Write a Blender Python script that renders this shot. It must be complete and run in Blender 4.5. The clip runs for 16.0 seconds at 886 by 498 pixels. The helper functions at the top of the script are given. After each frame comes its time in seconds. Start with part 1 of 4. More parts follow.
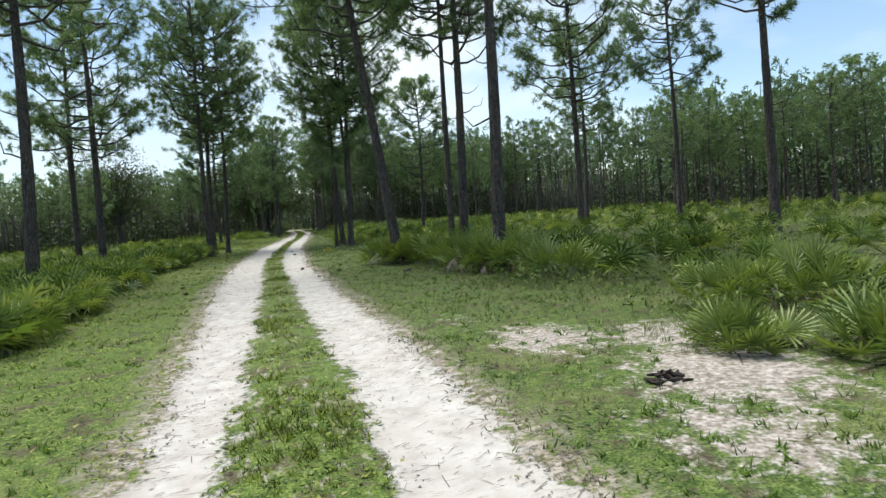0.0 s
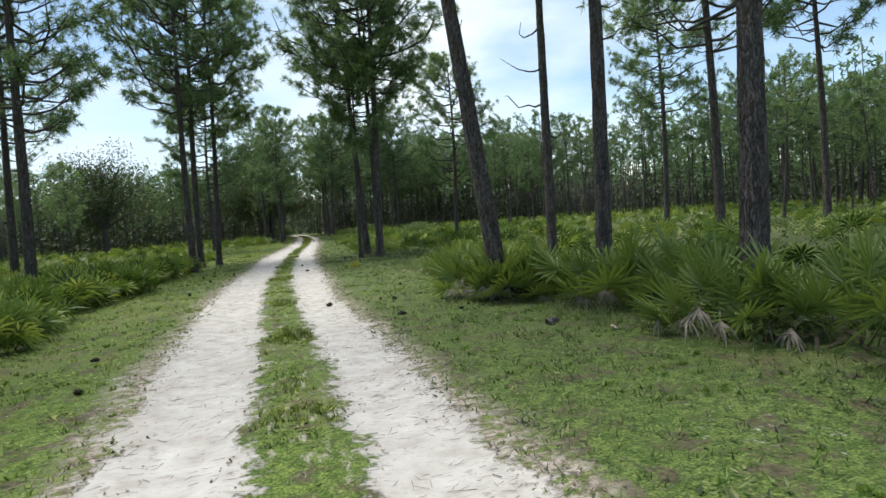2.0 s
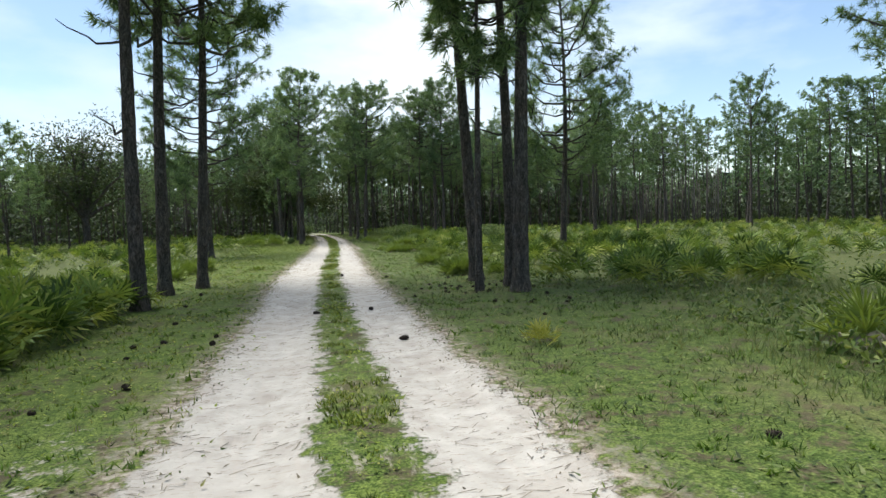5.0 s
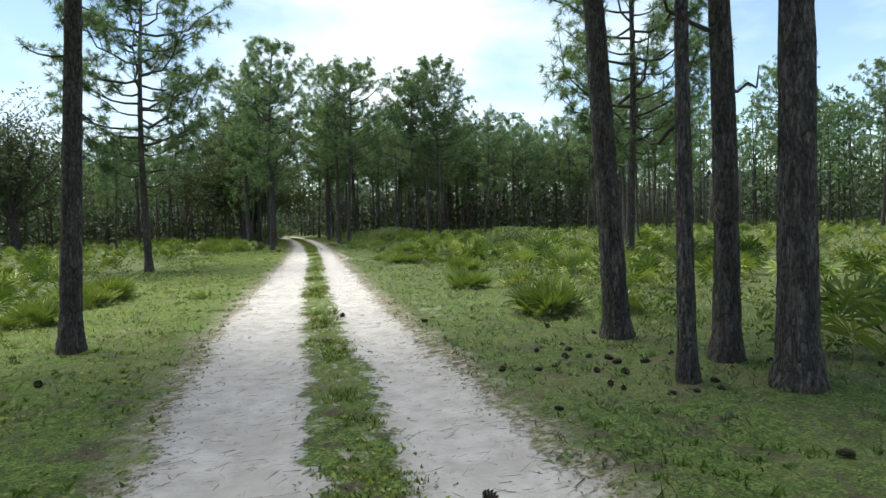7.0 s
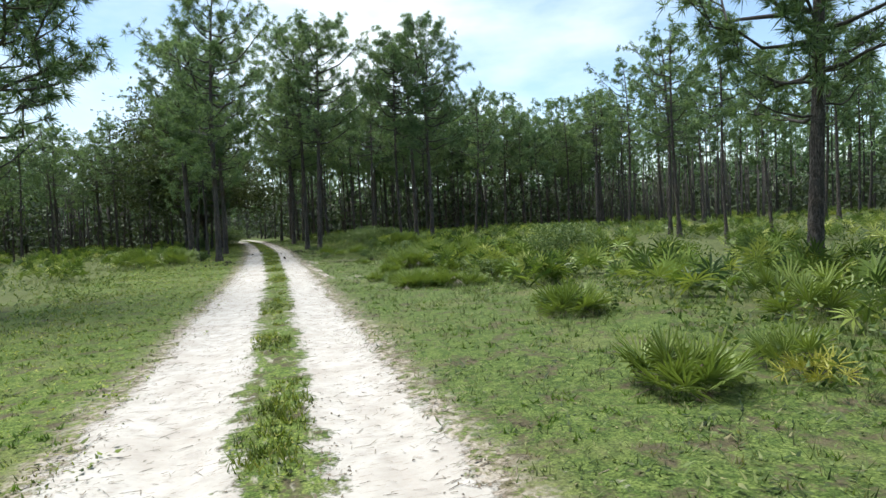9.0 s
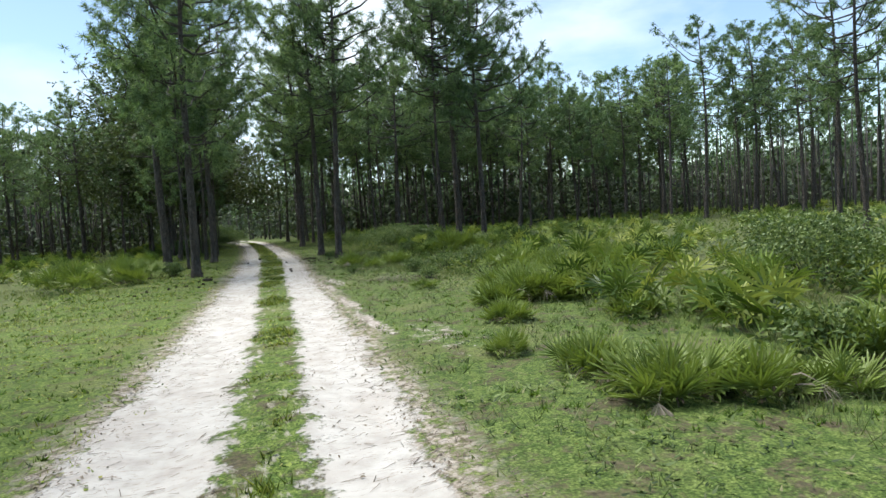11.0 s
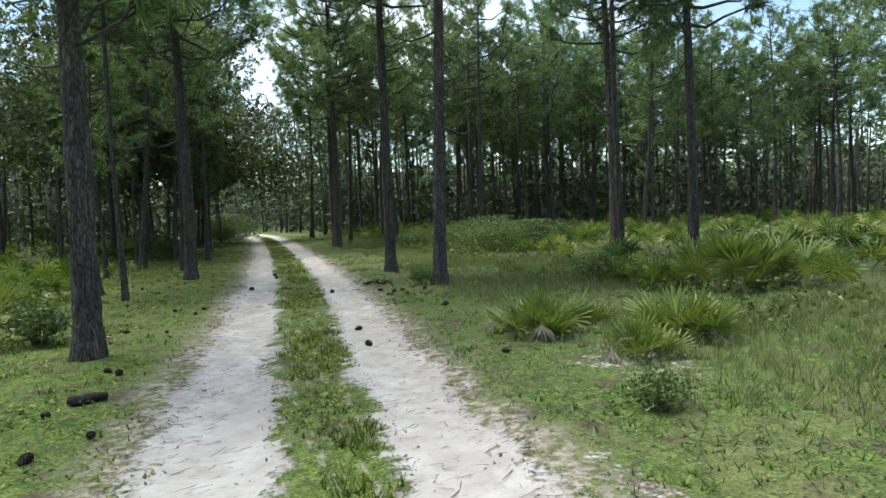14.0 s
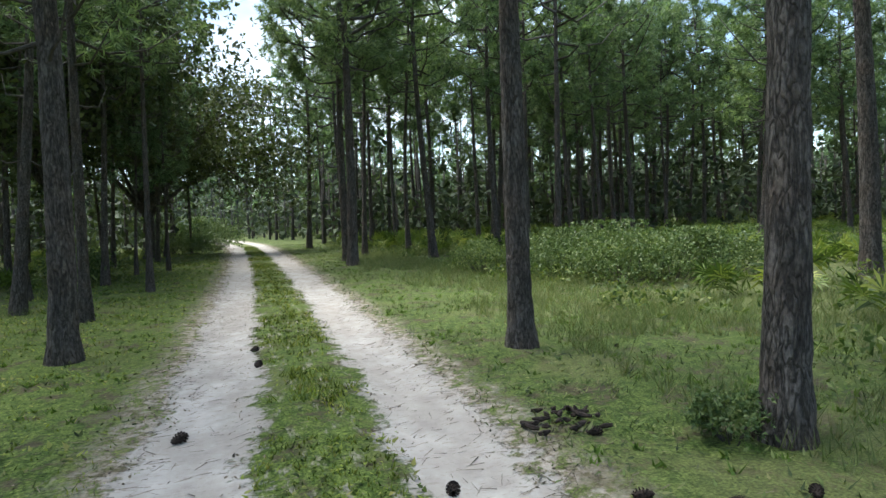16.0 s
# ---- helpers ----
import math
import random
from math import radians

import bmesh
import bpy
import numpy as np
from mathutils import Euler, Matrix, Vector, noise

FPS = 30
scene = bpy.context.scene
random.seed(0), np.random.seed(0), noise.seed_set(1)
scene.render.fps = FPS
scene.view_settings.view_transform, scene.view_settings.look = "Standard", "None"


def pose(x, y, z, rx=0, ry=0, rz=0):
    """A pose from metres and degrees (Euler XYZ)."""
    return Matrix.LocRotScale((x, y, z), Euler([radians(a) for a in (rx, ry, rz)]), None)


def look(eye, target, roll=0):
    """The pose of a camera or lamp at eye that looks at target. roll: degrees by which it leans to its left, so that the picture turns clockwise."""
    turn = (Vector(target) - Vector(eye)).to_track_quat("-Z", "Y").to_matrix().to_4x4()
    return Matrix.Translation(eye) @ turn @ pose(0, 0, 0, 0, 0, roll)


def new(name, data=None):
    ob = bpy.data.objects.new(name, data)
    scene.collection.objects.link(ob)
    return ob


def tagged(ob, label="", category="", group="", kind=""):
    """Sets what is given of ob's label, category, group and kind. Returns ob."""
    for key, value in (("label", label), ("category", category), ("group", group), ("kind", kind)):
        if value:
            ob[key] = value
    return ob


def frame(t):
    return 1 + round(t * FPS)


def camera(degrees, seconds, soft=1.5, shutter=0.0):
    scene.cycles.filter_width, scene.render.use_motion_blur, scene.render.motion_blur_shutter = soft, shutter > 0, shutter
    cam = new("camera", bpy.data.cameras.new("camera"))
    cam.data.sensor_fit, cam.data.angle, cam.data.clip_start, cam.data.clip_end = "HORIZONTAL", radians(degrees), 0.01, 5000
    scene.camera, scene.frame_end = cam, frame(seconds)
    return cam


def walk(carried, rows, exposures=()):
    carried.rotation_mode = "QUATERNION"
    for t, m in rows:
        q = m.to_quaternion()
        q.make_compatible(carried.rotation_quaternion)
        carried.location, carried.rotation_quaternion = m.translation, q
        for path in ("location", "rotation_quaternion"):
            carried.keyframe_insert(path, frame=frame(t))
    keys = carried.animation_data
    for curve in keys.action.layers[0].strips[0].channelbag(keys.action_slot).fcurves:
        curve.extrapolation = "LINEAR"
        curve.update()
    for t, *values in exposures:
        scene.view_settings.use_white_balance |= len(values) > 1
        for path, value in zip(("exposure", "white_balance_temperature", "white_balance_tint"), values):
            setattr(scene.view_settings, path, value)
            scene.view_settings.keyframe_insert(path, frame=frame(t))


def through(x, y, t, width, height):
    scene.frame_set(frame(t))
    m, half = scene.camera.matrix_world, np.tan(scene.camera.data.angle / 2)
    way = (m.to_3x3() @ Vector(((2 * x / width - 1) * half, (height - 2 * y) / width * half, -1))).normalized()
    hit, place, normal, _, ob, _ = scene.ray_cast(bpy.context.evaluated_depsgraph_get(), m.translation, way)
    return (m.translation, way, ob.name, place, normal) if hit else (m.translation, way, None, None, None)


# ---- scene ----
cam = camera(73.3, 16.0, soft=1.5)
PATH = [
    (0.0, pose(-0.000, 0.000, 1.603, 86.35, 4.24, -17.46)),
    (0.5, pose(0.048, 2.212, 1.600, 86.15, 4.24, -17.40)),
    (1.0, pose(0.070, 4.352, 1.596, 86.08, 4.10, -17.41)),
    (1.5, pose(0.108, 6.491, 1.592, 86.53, 4.21, -17.30)),
    (2.0, pose(0.158, 8.754, 1.594, 86.79, 4.27, -17.25)),
    (2.5, pose(0.189, 11.004, 1.587, 86.92, 4.18, -17.14)),
    (3.0, pose(0.170, 13.314, 1.587, 86.63, 3.49, -16.86)),
    (3.5, pose(0.144, 15.622, 1.613, 86.84, 2.89, -16.62)),
    (4.0, pose(0.098, 17.930, 1.629, 87.22, 2.32, -16.52)),
    (4.5, pose(0.063, 20.254, 1.628, 87.22, 2.49, -16.28)),
    (5.0, pose(0.000, 22.661, 1.605, 87.18, 1.96, -16.17)),
    (5.2, pose(-0.002, 23.587, 1.601, 87.11, 1.58, -16.27)),
    (7.3, pose(0.562, 31.744, 1.594, 87.25, 2.14, -19.29)),
    (7.5, pose(0.653, 32.626, 1.592, 87.10, 2.37, -19.76)),
    (8.0, pose(0.921, 34.986, 1.589, 86.78, 2.61, -20.93)),
    (8.5, pose(1.243, 37.325, 1.613, 86.90, 2.70, -21.70)),
    (8.7, pose(1.372, 38.292, 1.622, 87.01, 2.86, -22.01)),
    (10.8, pose(2.729, 48.360, 1.628, 86.75, 3.93, -21.72)),
    (11.0, pose(2.823, 49.342, 1.627, 86.68, 3.76, -21.52)),
    (11.5, pose(3.004, 51.827, 1.622, 86.65, 3.52, -21.27)),
    (12.0, pose(3.171, 54.247, 1.615, 86.60, 3.11, -20.99)),
    (12.5, pose(3.343, 56.702, 1.607, 86.52, 2.80, -20.77)),
    (13.0, pose(3.522, 59.128, 1.594, 86.40, 2.82, -20.48)),
    (13.5, pose(3.694, 61.404, 1.574, 86.35, 2.78, -20.22)),
    (14.0, pose(3.870, 63.781, 1.552, 86.28, 2.42, -20.20)),
    (14.5, pose(4.044, 65.950, 1.559, 86.39, 2.24, -20.60)),
    (15.0, pose(4.248, 68.303, 1.556, 86.36, 2.78, -21.12)),
    (15.5, pose(4.434, 70.595, 1.558, 86.82, 2.44, -21.13)),
    (16.0, pose(4.662, 72.856, 1.553, 86.70, 2.22, -21.20)),
]
walk(cam, PATH, [(0.0, 0.82, 6500, 6), (3.0, 0.86, 6550, 7), (5.0, 0.90, 6600, 7), (7.5, 1.08, 6500, 6), (8.5, 1.05, 6450, 6), (11.0, 1.05, 6400, 7), (14.0, 1.28, 6350, 7), (16.0, 1.50, 6300, 8)])

# ---- world and sun ----
SUN_EL, SUN_AZ = radians(71), radians(326)
world = bpy.data.worlds.new("sky")
scene.world = world
world.use_nodes = True
wt = world.node_tree
wt.nodes.clear()


def wn(kind, **kw):
    n = wt.nodes.new(kind)
    for k, v in kw.items():
        n.inputs[k.replace("_", " ")].default_value = v
    return n


w_out = wn("ShaderNodeOutputWorld")
w_bg = wn("ShaderNodeBackground", Strength=0.108)
w_sky = wn("ShaderNodeTexSky")
w_sky.sky_type = "NISHITA"
w_sky.sun_disc = False
w_sky.sun_elevation = SUN_EL
w_sky.sun_rotation = SUN_AZ
w_sky.air_density = 1.0
w_sky.dust_density = 0.6
w_co = wn("ShaderNodeTexCoord")
w_map = wn("ShaderNodeMapping")
w_map.inputs["Scale"].default_value = (1.0, 1.0, 2.6)
w_map.inputs["Location"].default_value = (1.35, 0.7, 0.1)
w_n1 = wn("ShaderNodeTexNoise", Scale=2.1, Detail=7.0, Roughness=0.52)
w_rmp = wn("ShaderNodeValToRGB")
w_rmp.color_ramp.elements[0].position = 0.46
w_rmp.color_ramp.elements[1].position = 0.67
w_n2 = wn("ShaderNodeTexNoise", Scale=1.3, Detail=4.0, Roughness=0.5)
w_rm2 = wn("ShaderNodeValToRGB")
w_rm2.color_ramp.elements[0].position, w_rm2.color_ramp.elements[0].color = 0.35, (4.4, 5.15, 6.0, 1)
w_rm2.color_ramp.elements[1].position, w_rm2.color_ramp.elements[1].color = 0.62, (5.9, 6.35, 6.6, 1)
w_mix = wn("ShaderNodeMixRGB")
L = wt.links.new
L(w_co.outputs["Generated"], w_map.inputs["Vector"])
L(w_map.outputs["Vector"], w_n1.inputs["Vector"])
L(w_map.outputs["Vector"], w_n2.inputs["Vector"])
L(w_n1.outputs["Fac"], w_rmp.inputs["Fac"])
L(w_n2.outputs["Fac"], w_rm2.inputs["Fac"])
L(w_rmp.outputs["Color"], w_mix.inputs["Fac"])
L(w_sky.outputs["Color"], w_mix.inputs["Color1"])
L(w_rm2.outputs["Color"], w_mix.inputs["Color2"])
L(w_mix.outputs["Color"], w_bg.inputs["Color"])
L(w_bg.outputs["Background"], w_out.inputs["Surface"])

sun = new("sun", bpy.data.lights.new("sun", "SUN"))
sun.data.energy = 3.3
sun.data.angle = radians(40)
sun.data.color = (1.0, 0.96, 0.89)
sun.matrix_world = look((0, 0, 60), (-math.sin(SUN_AZ) * math.cos(SUN_EL), -math.cos(SUN_AZ) * math.cos(SUN_EL), 60 - math.sin(SUN_EL)))


# ---- materials ----
def material(name, rough=0.8):
    m = bpy.data.materials.new(name)
    m.use_nodes = True
    nt = m.node_tree
    b = nt.nodes["Principled BSDF"]
    b.inputs["Roughness"].default_value = rough
    b.inputs["Specular IOR Level"].default_value = 0.25
    return m, nt, b


def node(nt, kind, **kw):
    n = nt.nodes.new(kind)
    for k, v in kw.items():
        n.inputs[k.replace("_", " ")].default_value = v
    return n


def ramp(nt, fac, stops):
    r = nt.nodes.new("ShaderNodeValToRGB")
    el = r.color_ramp.elements
    while len(el) < len(stops):
        el.new(0.5)
    for e, (p, c) in zip(el, stops):
        e.position, e.color = p, (*c, 1)
    nt.links.new(fac, r.inputs["Fac"])
    return r.outputs["Color"]


def mixed(nt, fac, a, b, how="MIX"):
    n = nt.nodes.new("ShaderNodeMixRGB")
    n.blend_type = how
    for sock, v in ((n.inputs["Fac"], fac), (n.inputs["Color1"], a), (n.inputs["Color2"], b)):
        if isinstance(v, (int, float)):
            sock.default_value = v
        elif isinstance(v, tuple):
            sock.default_value = (*v, 1)
        else:
            nt.links.new(v, sock)
    return n.outputs["Color"]


def calc(nt, op, a, b=0.0, c=0.0):
    n = nt.nodes.new("ShaderNodeMath")
    n.operation = op
    for i, v in enumerate((a, b, c)):
        if isinstance(v, (int, float)):
            n.inputs[i].default_value = v
        else:
            nt.links.new(v, n.inputs[i])
    return n.outputs[0]


def step(nt, v, lo, hi):
    n = nt.nodes.new("ShaderNodeMapRange")
    n.interpolation_type = "SMOOTHSTEP"
    nt.links.new(v, n.inputs["Value"])
    n.inputs["From Min"].default_value, n.inputs["From Max"].default_value = lo, hi
    return n.outputs["Result"]


def noise_at(nt, vec, scale, detail=4.0, rough=0.55):
    n = node(nt, "ShaderNodeTexNoise", Scale=scale, Detail=detail, Roughness=rough)
    if vec is not None:
        nt.links.new(vec, n.inputs["Vector"])
    return n.outputs["Fac"]


def bump(nt, b, height, strength, distance):
    n = node(nt, "ShaderNodeBump", Strength=strength, Distance=distance)
    nt.links.new(height, n.inputs["Height"])
    nt.links.new(n.outputs["Normal"], b.inputs["Normal"])


def object_space(nt, scale=(1, 1, 1)):
    c = nt.nodes.new("ShaderNodeTexCoord")
    m = nt.nodes.new("ShaderNodeMapping")
    m.inputs["Scale"].default_value = scale
    nt.links.new(c.outputs["Object"], m.inputs["Vector"])
    return m.outputs["Vector"]


def leaf_material(name, dark, light, through=0.35, rough=0.55, by_object=False, spot=None, mottle=False):
    """Foliage: each leaf its own shade between two greens, with light let through."""
    m, nt, b = material(name, rough)
    geo = nt.nodes.new("ShaderNodeNewGeometry")
    col = ramp(nt, geo.outputs["Random Per Island"], [(0.0, dark), (0.68, light), (1.0, spot or light)])
    big = noise_at(nt, object_space(nt), 0.35, 2.0)
    col = mixed(nt, step(nt, big, 0.35, 0.7), col, mixed(nt, 1.0, col, (0.72, 0.78, 0.7), "MULTIPLY"))
    if mottle:
        patch = noise_at(nt, object_space(nt), 2.4, 6.0, 0.7)
        col = mixed(nt, step(nt, patch, 0.40, 0.58), mixed(nt, 1.0, col, (0.5, 0.55, 0.55), "MULTIPLY"), mixed(nt, 1.0, col, (1.12, 1.1, 1.0), "MULTIPLY"))
    if by_object:
        info = nt.nodes.new("ShaderNodeObjectInfo")
        col = mixed(nt, info.outputs["Random"], mixed(nt, 1.0, col, (0.75, 0.8, 0.75), "MULTIPLY"), mixed(nt, 1.0, col, (1.2, 1.15, 1.0), "MULTIPLY"))
    nt.links.new(col, b.inputs["Base Color"])
    tr = nt.nodes.new("ShaderNodeBsdfTranslucent")
    nt.links.new(mixed(nt, 1.0, col, (1.3, 1.35, 0.7), "MULTIPLY"), tr.inputs["Color"])
    mx = nt.nodes.new("ShaderNodeMixShader")
    mx.inputs[0].default_value = through
    nt.links.new(b.outputs[0], mx.inputs[1])
    nt.links.new(tr.outputs[0], mx.inputs[2])
    nt.links.new(mx.outputs[0], nt.nodes["Material Output"].inputs["Surface"])
    return m


def bark_material(name, dark, mid, light, plate=9.0):
    m, nt, b = material(name, 0.92)
    vec = object_space(nt, (1, 1, 0.22))
    v = node(nt, "ShaderNodeTexVoronoi", Scale=plate)
    v.feature = "DISTANCE_TO_EDGE"
    wob = nt.nodes.new("ShaderNodeVectorMath")
    wob.operation = "ADD"
    nz = node(nt, "ShaderNodeTexNoise", Scale=7.0, Detail=3.0)
    nt.links.new(vec, nz.inputs["Vector"])
    sc = nt.nodes.new("ShaderNodeVectorMath")
    sc.operation = "SCALE"
    sc.inputs["Scale"].default_value = 0.3
    nt.links.new(nz.outputs["Color"], sc.inputs[0])
    nt.links.new(vec, wob.inputs[0])
    nt.links.new(sc.outputs["Vector"], wob.inputs[1])
    nt.links.new(wob.outputs["Vector"], v.inputs["Vector"])
    crack = step(nt, calc(nt, "ADD", v.outputs["Distance"], calc(nt, "MULTIPLY", noise_at(nt, vec, 16.0, 5.0, 0.75), 0.9)), 0.34, 0.72)
    fine = noise_at(nt, object_space(nt, (1, 1, 0.5)), 38.0, 5.0, 0.65)
    blot = noise_at(nt, object_space(nt), 2.2, 3.0)
    col = ramp(nt, fine, [(0.3, mid), (0.62, light)])
    col = mixed(nt, step(nt, blot, 0.4, 0.7), col, mixed(nt, 1.0, col, (1.1, 0.98, 0.91), "MULTIPLY"))
    cell = node(nt, "ShaderNodeTexVoronoi", Scale=plate)
    nt.links.new(wob.outputs["Vector"], cell.inputs["Vector"])
    tone = nt.nodes.new("ShaderNodeSeparateColor")
    nt.links.new(cell.outputs["Color"], tone.inputs["Color"])
    col = mixed(nt, step(nt, tone.outputs[0], 0.1, 0.9), mixed(nt, 1.0, col, (0.8, 0.79, 0.78), "MULTIPLY"), mixed(nt, 1.0, col, (1.15, 1.13, 1.11), "MULTIPLY"))
    col = mixed(nt, calc(nt, "MULTIPLY_ADD", crack, 0.7, 0.3), dark, col)
    nt.links.new(col, b.inputs["Base Color"])
    bump(nt, b, calc(nt, "ADD", crack, calc(nt, "MULTIPLY", fine, 0.4)), 0.9, 0.03)
    return m


BARK = bark_material("pine_bark", (0.014, 0.0125, 0.0115), (0.05, 0.045, 0.041), (0.17, 0.155, 0.142), 21.0)
OAK_BARK = bark_material("oak_bark", (0.02, 0.018, 0.016), (0.07, 0.064, 0.058), (0.16, 0.15, 0.14), 16.0)
LIMB, _nt, _b = material("limb_bark", 0.9)
_nt.links.new(ramp(_nt, noise_at(_nt, object_space(_nt), 14.0, 4.0), [(0.3, (0.034, 0.031, 0.028)), (0.7, (0.098, 0.09, 0.082))]), _b.inputs["Base Color"])
NEEDLE = leaf_material("pine_needles", (0.05, 0.088, 0.046), (0.205, 0.29, 0.168), 0.36, 0.42, True, (0.29, 0.38, 0.24))
NEEDLE_FAR = leaf_material("far_pine_needles", (0.046, 0.084, 0.046), (0.185, 0.27, 0.155), 0.34, 0.5)
OAK_LEAF = leaf_material("oak_leaves", (0.03, 0.046, 0.024), (0.098, 0.124, 0.06), 0.25, 0.45, True)
# the palest tone paints the gloss of the fronds into their colour
PALM = leaf_material("palmetto_leaf", (0.055, 0.09, 0.026), (0.205, 0.265, 0.075), 0.22, 0.42, True, (0.36, 0.42, 0.15))
PALM_YELLOW = leaf_material("yellow_palmetto_leaf", (0.16, 0.17, 0.03), (0.34, 0.33, 0.06), 0.2, 0.4)
UNDER = leaf_material("undergrowth_leaves", (0.03, 0.044, 0.03), (0.105, 0.138, 0.078), 0.2, 0.6)
# palest fans stand in for sky glint, darkest for shade in the gaps
PALM_FAR = leaf_material("palmetto_thicket_leaf", (0.034, 0.066, 0.018), (0.19, 0.265, 0.06), 0.22, 0.42, False, (0.40, 0.42, 0.12))
DEAD = leaf_material("dead_frond", (0.09, 0.07, 0.055), (0.30, 0.255, 0.205), 0.15, 0.8)
GRASS = leaf_material("verge_grass", (0.03, 0.056, 0.012), (0.245, 0.305, 0.05), 0.3, 0.6, False, (0.32, 0.29, 0.11), True)
GRASS_COOL = leaf_material("grey_green_grass", (0.026, 0.048, 0.016), (0.168, 0.222, 0.08), 0.3, 0.6, False, (0.24, 0.22, 0.125), True)
WISP = leaf_material("wiregrass", (0.10, 0.135, 0.052), (0.20, 0.24, 0.105), 0.3, 0.7, False, (0.27, 0.25, 0.14))
SHRUB = leaf_material("shrub_leaves", (0.045, 0.08, 0.032), (0.15, 0.21, 0.085), 0.25, 0.45, True, (0.26, 0.31, 0.14))
WEED = leaf_material("weed_leaves", (0.055, 0.10, 0.022), (0.15, 0.23, 0.045), 0.3, 0.5)
STRAW = leaf_material("pine_straw", (0.05, 0.04, 0.032), (0.22, 0.175, 0.14), 0.05, 0.8)
CONE, _nt, _b = material("cone_scales", 0.85)
_nt.links.new(ramp(_nt, noise_at(_nt, object_space(_nt), 30.0, 3.0), [(0.35, (0.012, 0.010, 0.009)), (0.7, (0.065, 0.048, 0.038))]), _b.inputs["Base Color"])


# ---- the track ----
ROAD_Y = [-300, -10, 0, 8, 18, 25, 30, 35, 41, 46, 51, 56, 61, 66, 72, 78, 86, 95, 103, 110, 118, 126, 136, 150, 200, 900]
ROAD_X = [-6, -0.1, 0.1, 0.25, 0.4, 0.5, 0.78, 1.2, 1.65, 2.15, 2.75, 3.35, 3.9, 4.3, 4.85, 5.4, 5.9, 6.32, 6.6, 6.75, 6.5, 5.6, 3.2, -2.5, -40, -900]
_yy = np.arange(-300, 900, 0.5)
_xx = np.interp(_yy, ROAD_Y, ROAD_X)
_k = np.hanning(25)
_xs = np.convolve(np.pad(_xx, 12, mode="edge"), _k / _k.sum(), mode="valid")


def road(y):
    """The track's middle at a distance y."""
    return np.interp(y, _yy, _xs)


# half the width of the grass strip, and the outer edges of the two ruts, along the way
RUT_Y = [-10, 4.7, 15, 22, 27, 34, 40, 46, 58, 68, 77, 110]
STRIP = [0.5, 0.53, 0.36, 0.35, 0.35, 0.32, 0.30, 0.29, 0.31, 0.36, 0.46, 0.42]
OUTER_L = [1.1, 1.12, 1.5, 1.6, 1.52, 1.45, 1.55, 1.45, 1.4, 1.28, 1.28, 1.2]
OUTER_R = [1.45, 1.45, 1.25, 1.2, 1.38, 1.25, 1.2, 1.25, 1.12, 1.16, 1.26, 1.2]


def strip(y):
    return np.interp(y, RUT_Y, STRIP)


def outer(lane, y):
    return np.where(lane < 0, np.interp(y, RUT_Y, OUTER_L), np.interp(y, RUT_Y, OUTER_R))


def wave(x, y, s, seed=0):
    """Cheap smooth noise on arrays, about -1 to 1."""
    r = np.random.RandomState(seed)
    out = 0
    for k in range(6):
        a, p, q = r.uniform(0, 6.28), r.uniform(0, 6.28), r.uniform(0.6, 1.7) / s
        out = out + np.sin((x * math.cos(a) + y * math.sin(a)) * q * 6.28 + p)
    return out / 2.6


def ground_z(x, y):
    """Height of the ground: two ruts, a low crown between, and gentle unevenness."""
    lane = x - road(y)
    rut = np.exp(-(((np.abs(lane) - 0.82) / 0.36) ** 2))
    z = -0.045 * rut + 0.012 * wave(x, y, 1.3, 3)
    far = np.clip((np.abs(lane) - 1.6) / 6, 0, 1)
    return z + 0.05 * far * wave(x, y, 9, 4)


def link_mesh(name, verts, faces, mat, smooth=False):
    me = bpy.data.meshes.new(name)
    me.from_pydata(verts, [], faces)
    me.materials.append(mat)
    if smooth:
        me.polygons.foreach_set("use_smooth", [True] * len(me.polygons))
    me.update()
    return me


def growing(start, step0, end, grow):
    out, v, s = [], start, step0
    while v < end:
        v += s
        s *= grow
        out.append(v)
    return out


GROUND, nt, b = material("ground", 0.95)
at_lane = nt.nodes.new("ShaderNodeAttribute")
at_lane.attribute_name = "lane"
at_bare = nt.nodes.new("ShaderNodeAttribute")
at_bare.attribute_name = "bare"
pos = object_space(nt)
lane = calc(nt, "ABSOLUTE", at_lane.outputs["Fac"])
n_big = noise_at(nt, pos, 0.9, 3.0)
n_mid = noise_at(nt, pos, 4.0, 5.0, 0.6)
n_fine = noise_at(nt, pos, 22.0, 5.0, 0.65)
n_streak = noise_at(nt, object_space(nt, (3.0, 0.8, 1)), 9.0, 4.0, 0.6)
at_off = nt.nodes.new("ShaderNodeAttribute")
at_off.attribute_name = "off"
off = calc(nt, "ADD", at_off.outputs["Fac"], calc(nt, "MULTIPLY", calc(nt, "SUBTRACT", n_big, 0.5), 0.55))
off = calc(nt, "ADD", off, calc(nt, "MULTIPLY", calc(nt, "SUBTRACT", n_mid, 0.5), 0.7))
off = calc(nt, "ADD", off, calc(nt, "MULTIPLY", calc(nt, "SUBTRACT", n_fine, 0.5), 0.4))
sandy = step(nt, off, 0.50, 0.38)
bare = calc(nt, "ADD", at_bare.outputs["Fac"], calc(nt, "MULTIPLY", calc(nt, "SUBTRACT", n_mid, 0.5), 1.3))
bare = calc(nt, "ADD", bare, calc(nt, "MULTIPLY", calc(nt, "SUBTRACT", n_fine, 0.5), 0.8))
bare = step(nt, bare, 0.42, 0.72)
